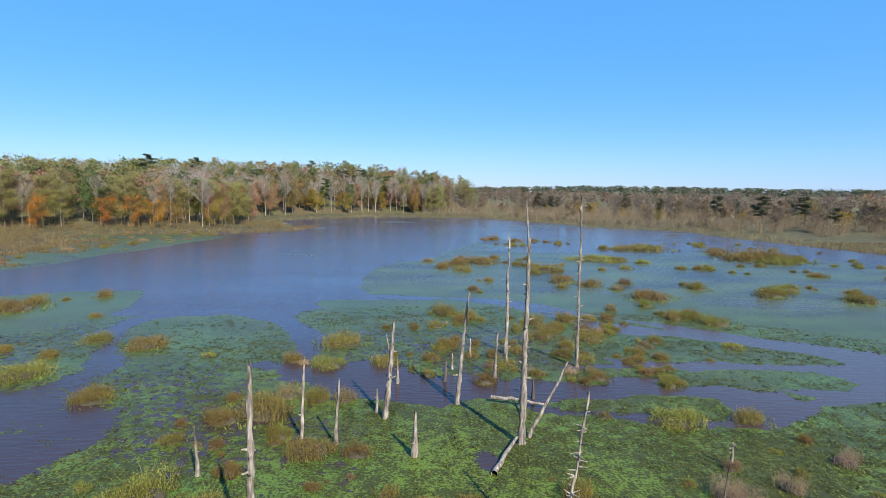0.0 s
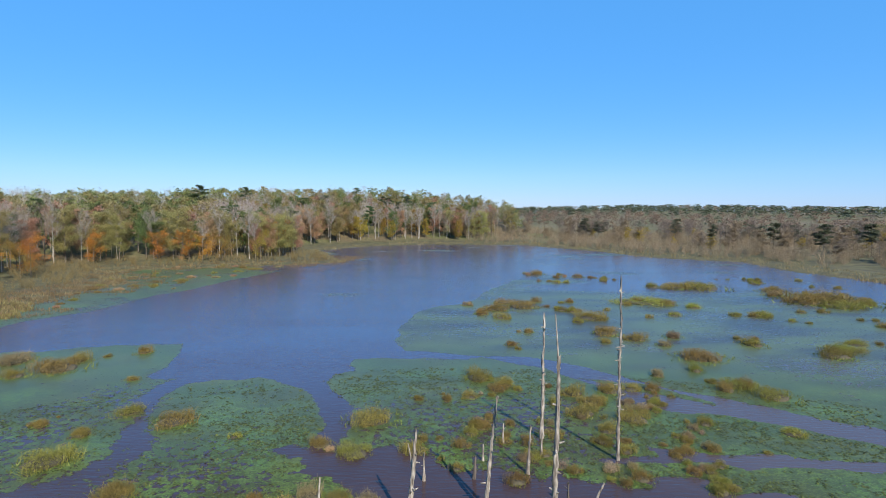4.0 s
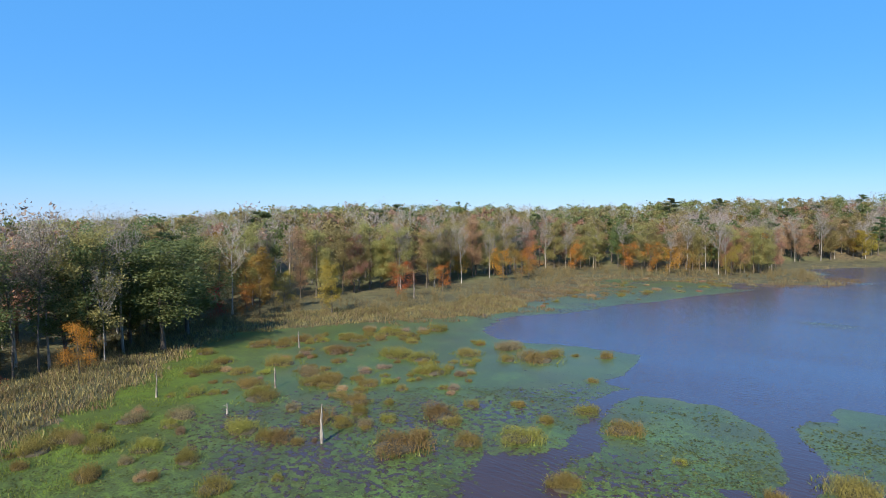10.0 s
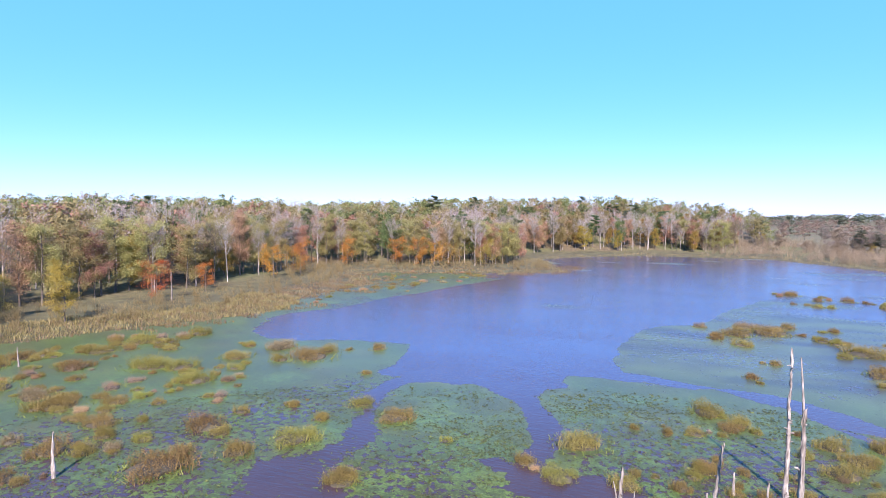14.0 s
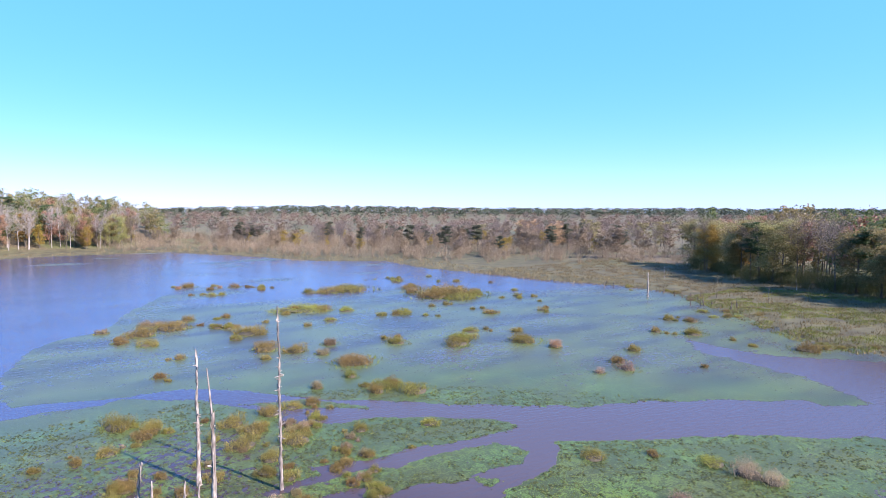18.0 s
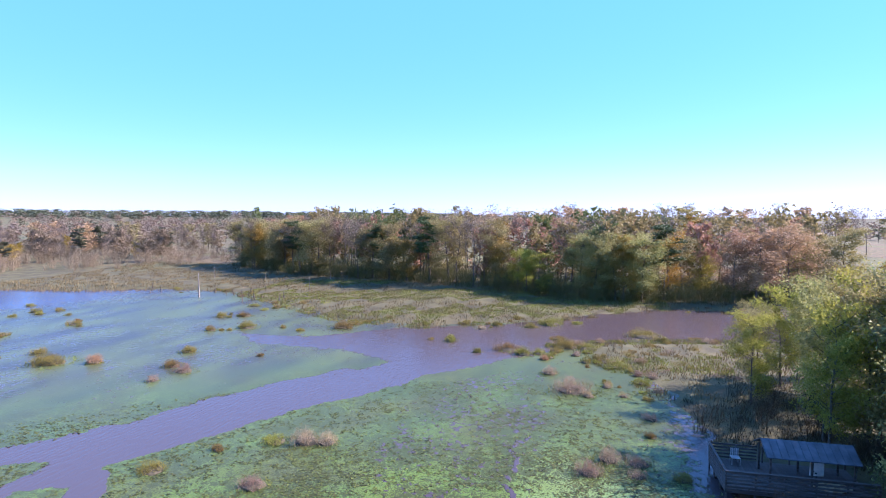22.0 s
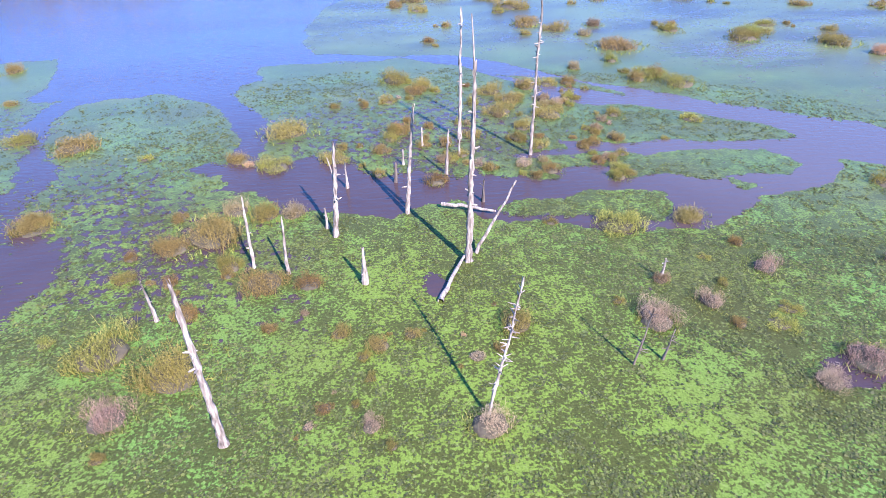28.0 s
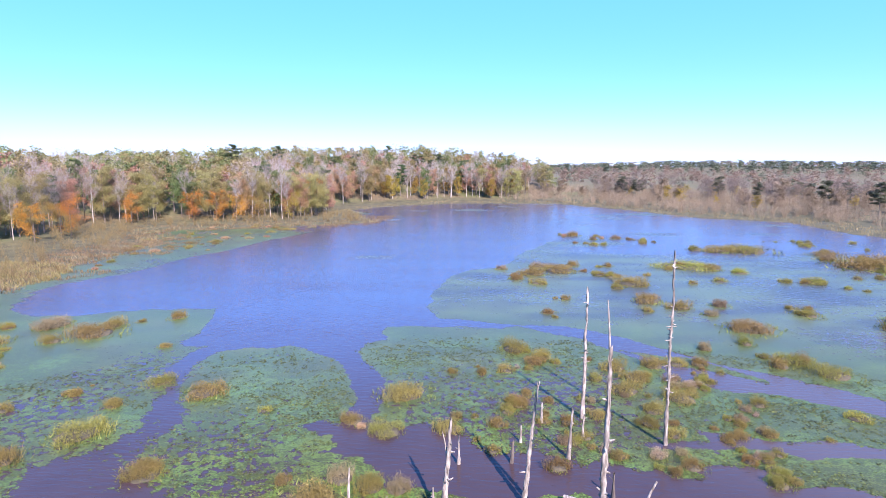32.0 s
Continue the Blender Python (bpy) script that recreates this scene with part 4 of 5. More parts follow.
# small bright trees in front of the western wood
for kind, x, y, h in (("orange_tree", -72, 17, 5.5), ("red_tree", -66, 5.5, 4.2), ("red_tree", -67, 8, 4.4), ("red_tree", -92, 80, 7.5), ("orange_tree", -96, 96, 6),
                      ("orange_tree", -101, 136, 9), ("orange_tree", -99, 122, 8), ("yellow_sapling", -99, 130, 8), ("orange_tree", -104, 165, 9),
                      ("orange_tree", -84, 177, 9), ("orange_tree", -78, 178, 8), ("yellow_sapling", -72, 179, 8), ("orange_tree", -90, 174, 9),
                      ("yellow_sapling", -62, 185, 9), ("yellow_tree", -88, 60, 9), ("yellow_sapling", -98, 56, 7), ("orange_tree", -93, 46, 6), ("yellow_tree", -96, 50, 11),
                      ("red_tree", -93, 41, 6), ("yellow_tree", -46, 285, 11), ("yellow_tree", -30, 292, 10), ("yellow_tree", 4, 300, 10), ("yellow_tree", 150, 96, 12), ("yellow_tree", 116, -6, 12), ("orange_tree", 120, -14, 12)):
    plant(kind, x, y, h, rng)

for x, y, h, wide in ((-79, 28, 13.5, 1.7), (-83, 21, 14, 1.5), (-87, 34, 14, 1.6), (-78, 17, 13, 1.4), (-90, 27, 15, 1.5), (-74, 8, 13, 1.4)):
    plant("green_tree", x, y, h, rng, wide)
for x, y in field_spots(60, (-190, 10, 60, 360), lambda x, y: (beyond(x, y, SHORE) > 34) & (beyond(x, y, SHORE) < 75), rng)[:16]:
    plant("pine_tree", x, y, rng.uniform(15, 17.5), rng, 1.3)

# ---- tussocks and shrubs standing in the water ----
def tussock_mesh(seed, leaf, soft):
    """Several lobes of blades and small leaves, unlike in height, with ragged edges."""
    rng = np.random.RandomState(seed)
    out = []
    lobes = rng.randint(4, 7)
    for k in range(lobes):
        a = k * 2 * np.pi / lobes + rng.uniform(-0.4, 0.4)
        cx, cy = (0, 0) if k == 0 else (0.31 * math.cos(a) * rng.uniform(0.6, 1.25), 0.31 * math.sin(a) * rng.uniform(0.6, 1.25))
        w, h = rng.uniform(0.15, 0.27), rng.uniform(0.3, 0.62)
        n = 110 if not soft else 50
        b, r = rng.uniform(0, 2 * np.pi, n), np.sqrt(rng.uniform(0, 1, n)) * w
        roots = np.column_stack([cx + np.cos(b) * r, cy + np.sin(b) * r, 0 * b])
        out.append(blades(rng, roots, h * 0.85, 0.0045 if not soft else 0.003, 0.28))
        n = 320 if not soft else 480
        b, r, up = rng.uniform(0, 2 * np.pi, n), np.sqrt(rng.uniform(0, 1, n)), rng.uniform(0.15, 1.1, n)
        top = np.sqrt(np.clip(1 - 0.8 * r**2, 0, 1))
        c = np.column_stack([cx + np.cos(b) * r * w * 1.1, cy + np.sin(b) * r * w * 1.1, 0.03 + h * 0.9 * top * np.sqrt(up)])
        out.append(leaves(rng, c, 0.0145 if not soft else 0.0105))
    return mesh_of("foliage", *joined(out), leaf)


def fringe_mesh(seed):
    """The green skirt of grass round the foot."""
    rng = np.random.RandomState(seed + 90)
    n = 130
    a, r = rng.uniform(0, 2 * np.pi, n), rng.uniform(0.38, 0.62, n) * (1 + 0.25 * np.sin(2 * rng.uniform(0, 6)))
    roots = np.column_stack([np.cos(a) * r, np.sin(a) * r, 0 * a])
    return mesh_of("fringe", *blades(rng, roots, 0.1, 0.012, 0.5), GRASS)


def mound_mesh(seed, material):
    bm = bmesh.new()
    bmesh.ops.create_icosphere(bm, subdivisions=2, radius=0.36)
    for v in bm.verts:
        k = 1 + 0.2 * noise.noise(v.co * 4 + Vector((seed, 0, 0)))
        v.co = Vector((v.co.x * k, v.co.y * k, v.co.z * 0.45 * k))
    me = bpy.data.meshes.new("mound")
    bm.to_mesh(me)
    bm.free()
    me.materials.append(material)
    return me


MOUND_MUD = solid("mound_mud", (0.03, 0.025, 0.015), (0.06, 0.05, 0.03), (0.09, 0.08, 0.04), 8, 0.95, 0.5)
TUSSOCKS = {}


def tussock(style, x, y, width, rng, tall=1.0):
    """A clump of marsh growth on its own root mound."""
    name, leaf, label, category = {
        "olive": ("green_tussock", SEDGE_GREEN, "round olive-green tussock standing in the pond", "tussock"),
        "sedge": ("sedge_tussock", SEDGE, "round olive-brown sedge tussock standing in the pond", "tussock"),
        "reed": ("reed_tussock", REED, "straw-coloured dry reed tussock standing in the pond", "tussock"),
        "mauve": ("twiggy_bush", MAUVE, "low leafless mauve-brown bush standing in the weed", "bush"),
        "grass": ("leafy_clump", CLUMP_LEAF, "low yellow-green leafy clump growing in the pond", "plant clump"),
        "rust": ("rusty_bush", RUST, "low bush with rust-red leaves standing in the pond", "bush")}[style]
    v = int(rng.randint(4))
    tall = tall * 0.88
    m = Matrix.LocRotScale((x, y, -0.02), Euler((0, 0, rng.uniform(0, 6.28))), (width, width * rng.uniform(0.75, 1.05), width * min(1.0, 0.28 + 1.4 / width) * tall * rng.uniform(0.85, 1.15)))
    if (style, v) in TUSSOCKS:
        return stand(TUSSOCKS[style, v], m)
    ob = new(name)
    put("foliage", tussock_mesh(v + 10 * len(style), leaf, style == "mauve"), ob)
    put("mound", mound_mesh(v, MOUND_MUD), ob, "dark muddy root mound")
    if style != "grass":
        tagged(put("fringe", fringe_mesh(v + len(style)), ob, "green grass round the foot"), kind="stuff")
    tagged(ob, label, category, group="clumps in the pond")
    ob.matrix_basis = m
    TUSSOCKS[style, v] = ob
    return ob


rng = np.random.RandomState(14)
WESTERN_CLUMPS = [(-35.8, 16.8, 2.8), (-43.3, 11.5, 2.5), (-40.1, 14.4, 1.3), (-47.5, 6, 2.3), (-41.4, 17.2, 2.5), (-45.6, 15.7, 2.6), (-48.5, 13.2, 3.1), (-50.9, 9.7, 3), (-52.3, 11.6, 2.8), (-51.9, 6.9, 1.9), (-53.2, 16.8, 3), (-49.4, 18.9, 1.9), (-51.3, 20.6, 3.1), (-56.1, 25.1, 1.4), (-57.2, 23.8, 2.3), (-44.3, 22.7, 3.5), (-41.4, 23.1, 1.8), (-40.4, 24.2, 2.7), (-38.8, 24.6, 1.3), (-42, 28.4, 3.4), (-46.2, 28.3, 1.8), (-39.5, 29.2, 2.1), (-38.3, 30.5, 1.7), (-43.6, 33.7, 3.2), (-47.4, 38, 2.4), (-51.3, 27.7, 3.9), (-55.9, 29, 3.6), (-65.1, 28.5, 3.3), (-61.7, 30.4, 2.6), (-62.1, 36.1, 4.1)]
WESTERN_CLUMPS_B = [(-51.3, 35.2, 4.2), (-55.5, 35.6, 3.2), (-62.6, 44.7, 3.8), (-73.6, 38.8, 3.6), (-70.8, 40.8, 3.1), (-72.6, 44.5, 3.3), (-67.1, 50.7, 4.1), (-67.4, 56.8, 5.2), (-55.2, 48.3, 5), (-52.1, 49.4, 4.2), (-46.1, 46.2, 3.8), (-49.6, 55.5, 3.6), (-64.2, 63.9, 3.6), (-48.1, 62.1, 4.5), (-44, 56.5, 2.4), (-41.5, 59.3, 5.2), (-41.7, 62.6, 2.8), (-39.4, 64.3, 1), (-36.2, 66.1, 1.9), (-35.5, 36.8, 4), (-35.3, 40.6, 1.8), (-33.4, 36.1, 1.9), (-32.4, 43.9, 1.6), (-43.5, 47.4, 1.9), (-46.5, 53.6, 1.2), (-32.7, 29.6, 4.7), (-37.7, 32.8, 1.5), (-33.2, 32.4, 1.4), (-29.6, 33.8, 2.4), (-27.3, 37.4, 3.7)]
WESTERN_CLUMPS_C = [(-27.9, 42.2, 1.4), (-26.9, 46.6, 2.2), (-31.7, 55.7, 1.3), (-22.4, 44.7, 3.2), (-20.2, 33.3, 2.5), (-74.1, 31.7, 3), (-67.8, 31.7, 2.1), (-71, 46.4, 2.5)]
MIDDLE_CLUMPS = [(-27.9, 41.9, 1.3), (-32.3, 43.7, 1.1), (-11.7, 29.5, 2.2), (-9.8, 30.6, 3.6), (-8.9, 33.2, 1.9), (-7.1, 32.5, 2), (-13.4, 27.1, 1.2), (-11.1, 26.4, 1), (-6.4, 25.7, 2.3), (-4.2, 25.3, 1.4), (-6.9, 45.2, 3.4), (-7.3, 39.1, 2.4), (-9.9, 40.4, 1.8), (-12.6, 21.7, 3), (-9.3, 20, 3), (-11.2, 18, 1.9), (-5.8, 22.3, 0.8), (-2.7, 21.5, 1), (-1, 20.5, 1.2), (0.4, 21, 0.8), (-4.3, 23.1, 0.5), (-3.2, 17.4, 0.7), (-3.8, 16.6, 0.6), (5.1, 21, 1.9), (3, 19.3, 0.9), (4.4, 22.5, 0.4), (-1.5, 16.3, 1), (2.75, 15.75, 2.0), (9.1, 29.2, 0.9), (12.7, 28.3, 2.8)]
MIDDLE_CLUMPS_B = [(17.1, 28.5, 1.9), (14.4, 21.2, 1.5), (11.3, 20.2, 1.9), (12.8, 23.1, 1), (18.5, 23.4, 1.6), (16.1, 34.4, 0.9), (11.1, 35.7, 1.5), (13.9, 45.7, 2.7), (16.7, 42.2, 1.1), (11.4, 39.7, 1.6), (10.1, 41.3, 1.7), (11.1, 43.4, 1.8), (10, 47.1, 2.8), (11.6, 49.8, 2.5), (10.3, 52.2, 2.6), (13.8, 52.8, 2.1), (16.1, 53.5, 1.8), (20.1, 57.8, 1.7), (17.9, 53.5, 1.6), (19.1, 44.9, 1.6), (3.3, 35.2, 1.6), (-0.4, 36.9, 1.1), (0.1, 40.6, 1.4), (1.5, 44.3, 1.8), (-1, 50.3, 1.2), (3.7, 53.2, 2.1), (4.5, 54.5, 1.9), (2, 56.7, 3), (1, 51, 1.5), (-3.5, 50.4, 1)]
MIDDLE_CLUMPS_C = [(-3.2, 39.7, 2), (5.6, 39, 1.2), (7, 42.5, 1.7), (28.2, 51.5, 3.6), (26.8, 54.8, 3.2), (27.7, 64.9, 5.3), (36.8, 71.4, 3.1), (43.4, 65.9, 4.4), (28.7, 75.6, 2.2), (23.3, 74.4, 3.5), (20.5, 77.6, 4.4), (21.2, 88.6, 5.8), (7, 70.9, 1.7), (9.9, 78.2, 1.5), (7.2, 96.1, 5.4), (12.1, 99.2, 6.5), (17.9, 95.4, 2.2), (4.3, 91.7, 2.6), (47.7, 124.1, 6.9), (53.8, 123.6, 9.1), (38, 101.8, 3.8), (66.2, 118.9, 5.5), (64.4, 104.6, 7.8), (68, 101, 8.5), (72.7, 102.3, 3.8), (31.5, 143.6, 2.6), (22.2, 149.8, 4.1)]
NEAR_BANK_CLUMPS = [(26.3, 11.9, 2.5), (18.9, 16.7, 2.8), (16.4, 15.9, 1.5), (11.3, 20.7, 1.8), (25.3, 22.8, 1.4), (31.2, 22.7, 2.3), (38.4, 22.7, 2.7), (38.7, 21.2, 2), (35.6, 28.4, 1.1), (54.7, 47.6, 2.1), (53.1, 45, 2.4), (61, 50.5, 2), (61.4, 40.6, 1), (49.2, 45.7, 1.4), (28.1, 1.1, 2.1), (31.9, -0.4, 2.1), (31.1, -1.9, 2.1), (24.4, -1.5, 2.9), (23.9, -0.3, 1.5), (21.2, -3.5, 1.5), (18, -2.9, 3.1), (17.7, -4.7, 2.3), (38.1, 1.8, 2), (40.6, 0.4, 1.9), (40.3, -1.6, 1.9), (38.3, -1.4, 1.4), (38.5, -4.3, 1.4), (15.7, -2.8, 0.7), (62.1, 5.7, 2.1), (56.4, 3.1, 4.4)]
NEAR_BANK_CLUMPS_B = [(55, 1.6, 1.6), (58.4, -0.2, 1.4), (55.6, -1.7, 1.1), (55.1, -3.9, 1.1), (49.8, -3.5, 1.5), (45.6, -3, 1.1), (18, 4.7, 0.6), (34.5, -4.4, 0.7), (25.8, -5.2, 1), (23, -3.1, 0.8)]
EASTERN_CLUMPS = [(52.5, 62.3, 4.3), (55.9, 68.1, 2.3), (45.6, 68.4, 4), (52.9, 71.8, 1.1), (62.3, 82.6, 3.1), (71.9, 79.4, 2.4), (68.1, 105.3, 13.1), (72.9, 101.8, 3.1), (73.4, 56.2, 1.8), (83.7, 61.5, 2), (76.6, 52.1, 3.2), (85.3, 57.9, 2.5), (80.2, 37.9, 3.5), (83.1, 36.7, 1.8), (75.3, 19.7, 1.9), (72.1, 11.5, 3.6), (70, 9.4, 2.4), (70.8, 7.4, 2.1), (88.5, 32.8, 1.9), (90.9, 6.9, 4.4), (87.6, 20.3, 1.8), (87.5, 15, 1.7), (93.5, 12.3, 1.8), (75.2, 4, 3.6), (74.8, 1.4, 2.8), (84.5, -6.5, 4.6), (67.8, 1.7, 1.6), (59.6, -0.3, 1.1), (66.7, -1.4, 3.7)]
GRASSY_CLUMPS = [(-20.1, 33, 2.9), (-15.3, 22.7, 1), (24.9, 43, 2.2), (46.9, 69, 4), (34.2, 104.8, 10.7), (41.2, 99, 3.7), (48.9, 91.3, 5.2), (50, 72.1, 3.6), (76.6, 43, 1.7), (-16.5, 41.9, 1.2), (38, 25.1, 2.2), (31.5, 30.6, 2.4), (17.6, 20.2, 1.2), (21.7, -0.5, 2.5), (21, 39.5, 0.9), (16.6, 19.3, 1.4), (15.9, 24.7, 0.8)]
for x, y, w in WESTERN_CLUMPS + WESTERN_CLUMPS_B + WESTERN_CLUMPS_C:
    tussock(pick(rng, {'sedge': 3, 'olive': 2, 'reed': 1}), x, y, w, rng)
for x, y, w in MIDDLE_CLUMPS + MIDDLE_CLUMPS_B + MIDDLE_CLUMPS_C:
    tussock(pick(rng, {'sedge': 4, 'olive': 2, 'reed': 0.5} if y > 26 or x < -2 and y > 18 else {'mauve': 3, 'sedge': 1.5, 'reed': 0.5}), x, y, w, rng)
for x, y, w in NEAR_BANK_CLUMPS + NEAR_BANK_CLUMPS_B:
    tussock(pick(rng, {'mauve': 2, 'sedge': 1}), x, y, w, rng)
for x, y, w in EASTERN_CLUMPS:
    tussock(pick(rng, {'sedge': 1, 'olive': 1}), x, y, w, rng)
for x, y, w in GRASSY_CLUMPS:
    tussock("grass", x, y, w, rng, 0.6)



# ---- dead standing trunks ----
def snag(name, label, x, y, height, radius, lean=(0.0, 0.0), stubs=0, seed=1, material=None, fork=None, jag=True):
    """A dead trunk with a broken top, knots and the stubs of its branches."""
    material = material or DEAD_WOOD
    rng = np.random.RandomState(seed)
    ob = new(name)
    radius = radius * 0.8
    n = max(7, int(height * 4.2))
    z = np.linspace(-0.5, height, n)
    t = np.clip(z / height, 0, 1)
    wob = np.cumsum(rng.normal(0, 0.035, (n, 2)), 0) * (t * (1 - 0.6 * t))[:, None]
    path = np.column_stack([x + lean[0] * t + wob[:, 0], y + lean[1] * t + wob[:, 1], z])
    rad = radius * (1 - 0.62 * t) * (1 + 0.25 * np.exp(-np.clip(z, 0, 9) * 2.5)) * rng.uniform(0.78, 1.2, n)
    v, f = tube(path, rad, 9)
    if jag:
        v[-9:, 2] += rng.uniform(-0.1, 0.35, 9) * min(1.0, height * 0.3)
    v[:, :2] += rng.normal(0, radius * 0.13, (len(v), 2))
    put("trunk", mesh_of("trunk", v, f, material, False), ob)
    for k in range(int(stubs * 1.6)):
        q = rng.uniform(0.25, 0.97)
        i = np.array([np.interp(q * height, z, path[:, c]) for c in range(3)])
        a, s = rng.uniform(0, 6.28), rng.uniform(0.14, 0.42) * (1.1 - 0.4 * q)
        e = i + (math.cos(a) * s, math.sin(a) * s, rng.uniform(-0.1, 0.25) * s * 2)
        put("branch_stub", mesh_of("branch_stub", *tube([i, (i + e) / 2, e], np.array([0.42, 0.32, 0.16]) * radius, 5), material), ob)
    if fork:
        q, top, fx, fy = fork
        i = np.array([np.interp(q * height, z, path[:, c]) for c in range(3)])
        e = np.array([x + fx, y + fy, top])
        w = np.linspace(0, 1, 8)[:, None]
        arm = i + (e - i) * w + np.column_stack([0.12 * np.sin(w[:, 0] * 3), 0 * w[:, 0], 0 * w[:, 0]])
        put("limb", mesh_of("limb", *tube(arm, radius * np.linspace(0.55, 0.14, 8), 7), material), ob, "second leader of the dead trunk")
    return tagged(ob, label, "dead tree", group="dead trunks in the pond")


def log(name, label, a, b, radius, seed=1, material=None):
    """A fallen or leaning trunk between two places."""
    rng = np.random.RandomState(seed)
    w = np.linspace(0, 1, 9)[:, None]
    path = np.array(a) + (np.array(b) - np.array(a)) * w + rng.normal(0, 0.03, (9, 3))
    v, f = tube(path, radius * np.linspace(1, 0.5, 9) * rng.uniform(0.9, 1.1, 9), 8)
    ob = put(name, mesh_of(name, v, f, material or DEAD_WOOD, True))
    return tagged(ob, label, "dead tree", group="dead trunks in the pond")


GREY_SNAG = "weathered grey dead trunk with a broken top standing in the pond"
snag("dead_tree", "tall forked grey dead trunk standing in green weed", 3.8, 26.1, 9.9, 0.22, (0.4, 0.1), 10, 2, fork=(0.62, 12.0, 0.0, 0.3))
snag("dead_tree", "slender tall grey dead trunk with small knots", 5.9, 42.0, 9.0, 0.19, (0.1, 0.0), 8, 3)
snag("dead_tree", "very tall thin dead trunk with many short stubs", 10.4, 38.4, 12.0, 0.15, (-0.1, 0.0), 26, 4)
snag("dead_tree", "grey dead trunk leaning slightly, bark gone", 1.1, 31.5, 6.3, 0.17, (0.6, 0.0), 3, 5)
snag("dead_tree", GREY_SNAG, -3.0, 29.6, 5.3, 0.2, (0.4, 0.0), 4, 6, fork=(0.45, 4.6, 0.0, 0.3))
snag("tree_stump", "short broken grey stump with a splintered top", -1.5, 25.0, 2.1, 0.19, (0, 0), 1, 7)
snag("dead_tree", GREY_SNAG, -7.1, 27.2, 3.9, 0.13, (0.2, 0.0), 2, 8)
snag("dead_tree", GREY_SNAG, -5.3, 26.4, 3.1, 0.12, (0.1, 0.0), 1, 9)
snag("dead_tree", GREY_SNAG, 4.1, 36.3, 2.9, 0.15, (0.15, 0.0), 2, 10)
snag("dead_tree", "thick white bark-stripped dead trunk standing in the weed", -6.7, 16.3, 7.0, 0.19, (0.0, 0.0), 6, 17)
snag("tree_stump", "thin white leaning dead stem among dry tussocks", -10.9, 23.6, 2.1, 0.11, (-0.15, 0), 2, 18)
snag("dead_tree", "thin pale dead trunk with many white branch stubs", 2.8, 16.1, 5.9, 0.085, (0.9, 0.4), 34, 19)
snag("tree_stump", "small bare dead trunk with stubs rising from a bush", 9.2, 17.9, 2.8, 0.06, (0.25, 0.0), 9, 20, DARK_WOOD)
snag("tree_stump", "small bare dead trunk with stubs rising from the weed", 10.5, 18.0, 1.6, 0.06, (0.1, 0), 8, 21, DARK_WOOD)
snag("tree_stump", "short broken stump with dry growth at its foot", 12.9, 23.3, 1.1, 0.1, (0, 0), 2, 22)
for k, (x, y, h, r) in enumerate(((3.0, 41, 1.4, 0.12), (1.4, 38.2, 1.1, 0.12), (0.7, 35.6, 1.3, 0.14), (-2.4, 35.3, 1.7, 0.12), (5.4, 39, 1.5, 0.12),
                                  (5.8, 32.2, 1.4, 0.12), (-3.5, 30.5, 1.3, 0.12))):
    snag("tree_stump", "short dark broken stump standing in brown water", x, y, h, r, (0.05, 0), 1, 30 + k, DARK_WOOD if k in (2, 5) else None)
for k, (x, y, h, r) in enumerate(((-37.4, 25.9, 2.8, 0.17), (-53.5, 30.5, 2.0, 0.14), (-58.7, 20.7, 2.7, 0.11), (-90.4, 82.1, 6.6, 0.2), (-68.7, 42.1, 2.2, 0.14),
                                  (-49.2, 23.6, 0.9, 0.1), (-42.8, 6.5, 0.8, 0.08), (102.7, 79.9, 5.0, 0.22))):
    snag("dead_tree", "pale dead stem standing among marsh tussocks", x, y, h, r, (0.05 * (k % 3 - 1), 0), 2, 50 + k)
snag("dead_tree", "thin dark leaning dead pole rising from a grassy islet", 21.4, 0.2, 6.6, 0.09, (-0.9, -1.0), 1, 60, DARK_WOOD, None, False)
log("fallen_log", "fallen grey log lying in the weed beside the trunk", (1.9, 23.0, 0.1), (3.6, 26.2, 0.35), 0.14, 1)
log("fallen_log", "white broken log lying across the channel", (3.2, 31.8, 0.35), (6.2, 30.5, 0.3), 0.13, 2)
log("leaning_log", "grey dead branch leaning beside the forked trunk", (4.3, 26.8, 0.0), (6.5, 27.6, 3.7), 0.1, 3)


# ---- deck with its shelter on the near bank ----
def box(bm, x0, y0, z0, x1, y1, z1):
    made = bmesh.ops.create_cube(bm, size=1)
    for v in made["verts"]:
        v.co = Vector(((x0 + x1) / 2 + v.co.x * (x1 - x0), (y0 + y1) / 2 + v.co.y * (y1 - y0), (z0 + z1) / 2 + v.co.z * (z1 - z0)))


def board(name, parent, material, x0, y0, z0, x1, y1, z1, label="", bevel=0.008):
    bm = bmesh.new()
    box(bm, x0, y0, z0, x1, y1, z1)
    bmesh.ops.bevel(bm, geom=bm.edges[:], offset=bevel, segments=1, affect="EDGES")
    return part(name, bm, material, parent, label)


DX0, DX1, DY0, DY1, DZ = 36.4, 41.0, -14.5, -6.2, 0.75
deck = tagged(new("deck"), "weathered grey wooden deck with slatted rails over the water", "deck")
board("beam", deck, DECK_WOOD, DX0, DY0, DZ - 0.25, DX0 + 0.1, DY1, DZ - 0.03)
board("beam", deck, DECK_WOOD, DX1 - 0.1, DY0, DZ - 0.25, DX1, DY1, DZ - 0.03)
board("beam", deck, DECK_WOOD, DX0 + 0.1, DY1 - 0.1, DZ - 0.25, DX1 - 0.1, DY1, DZ - 0.03)
plank = None
count = int((DY1 - DY0) / 0.15)
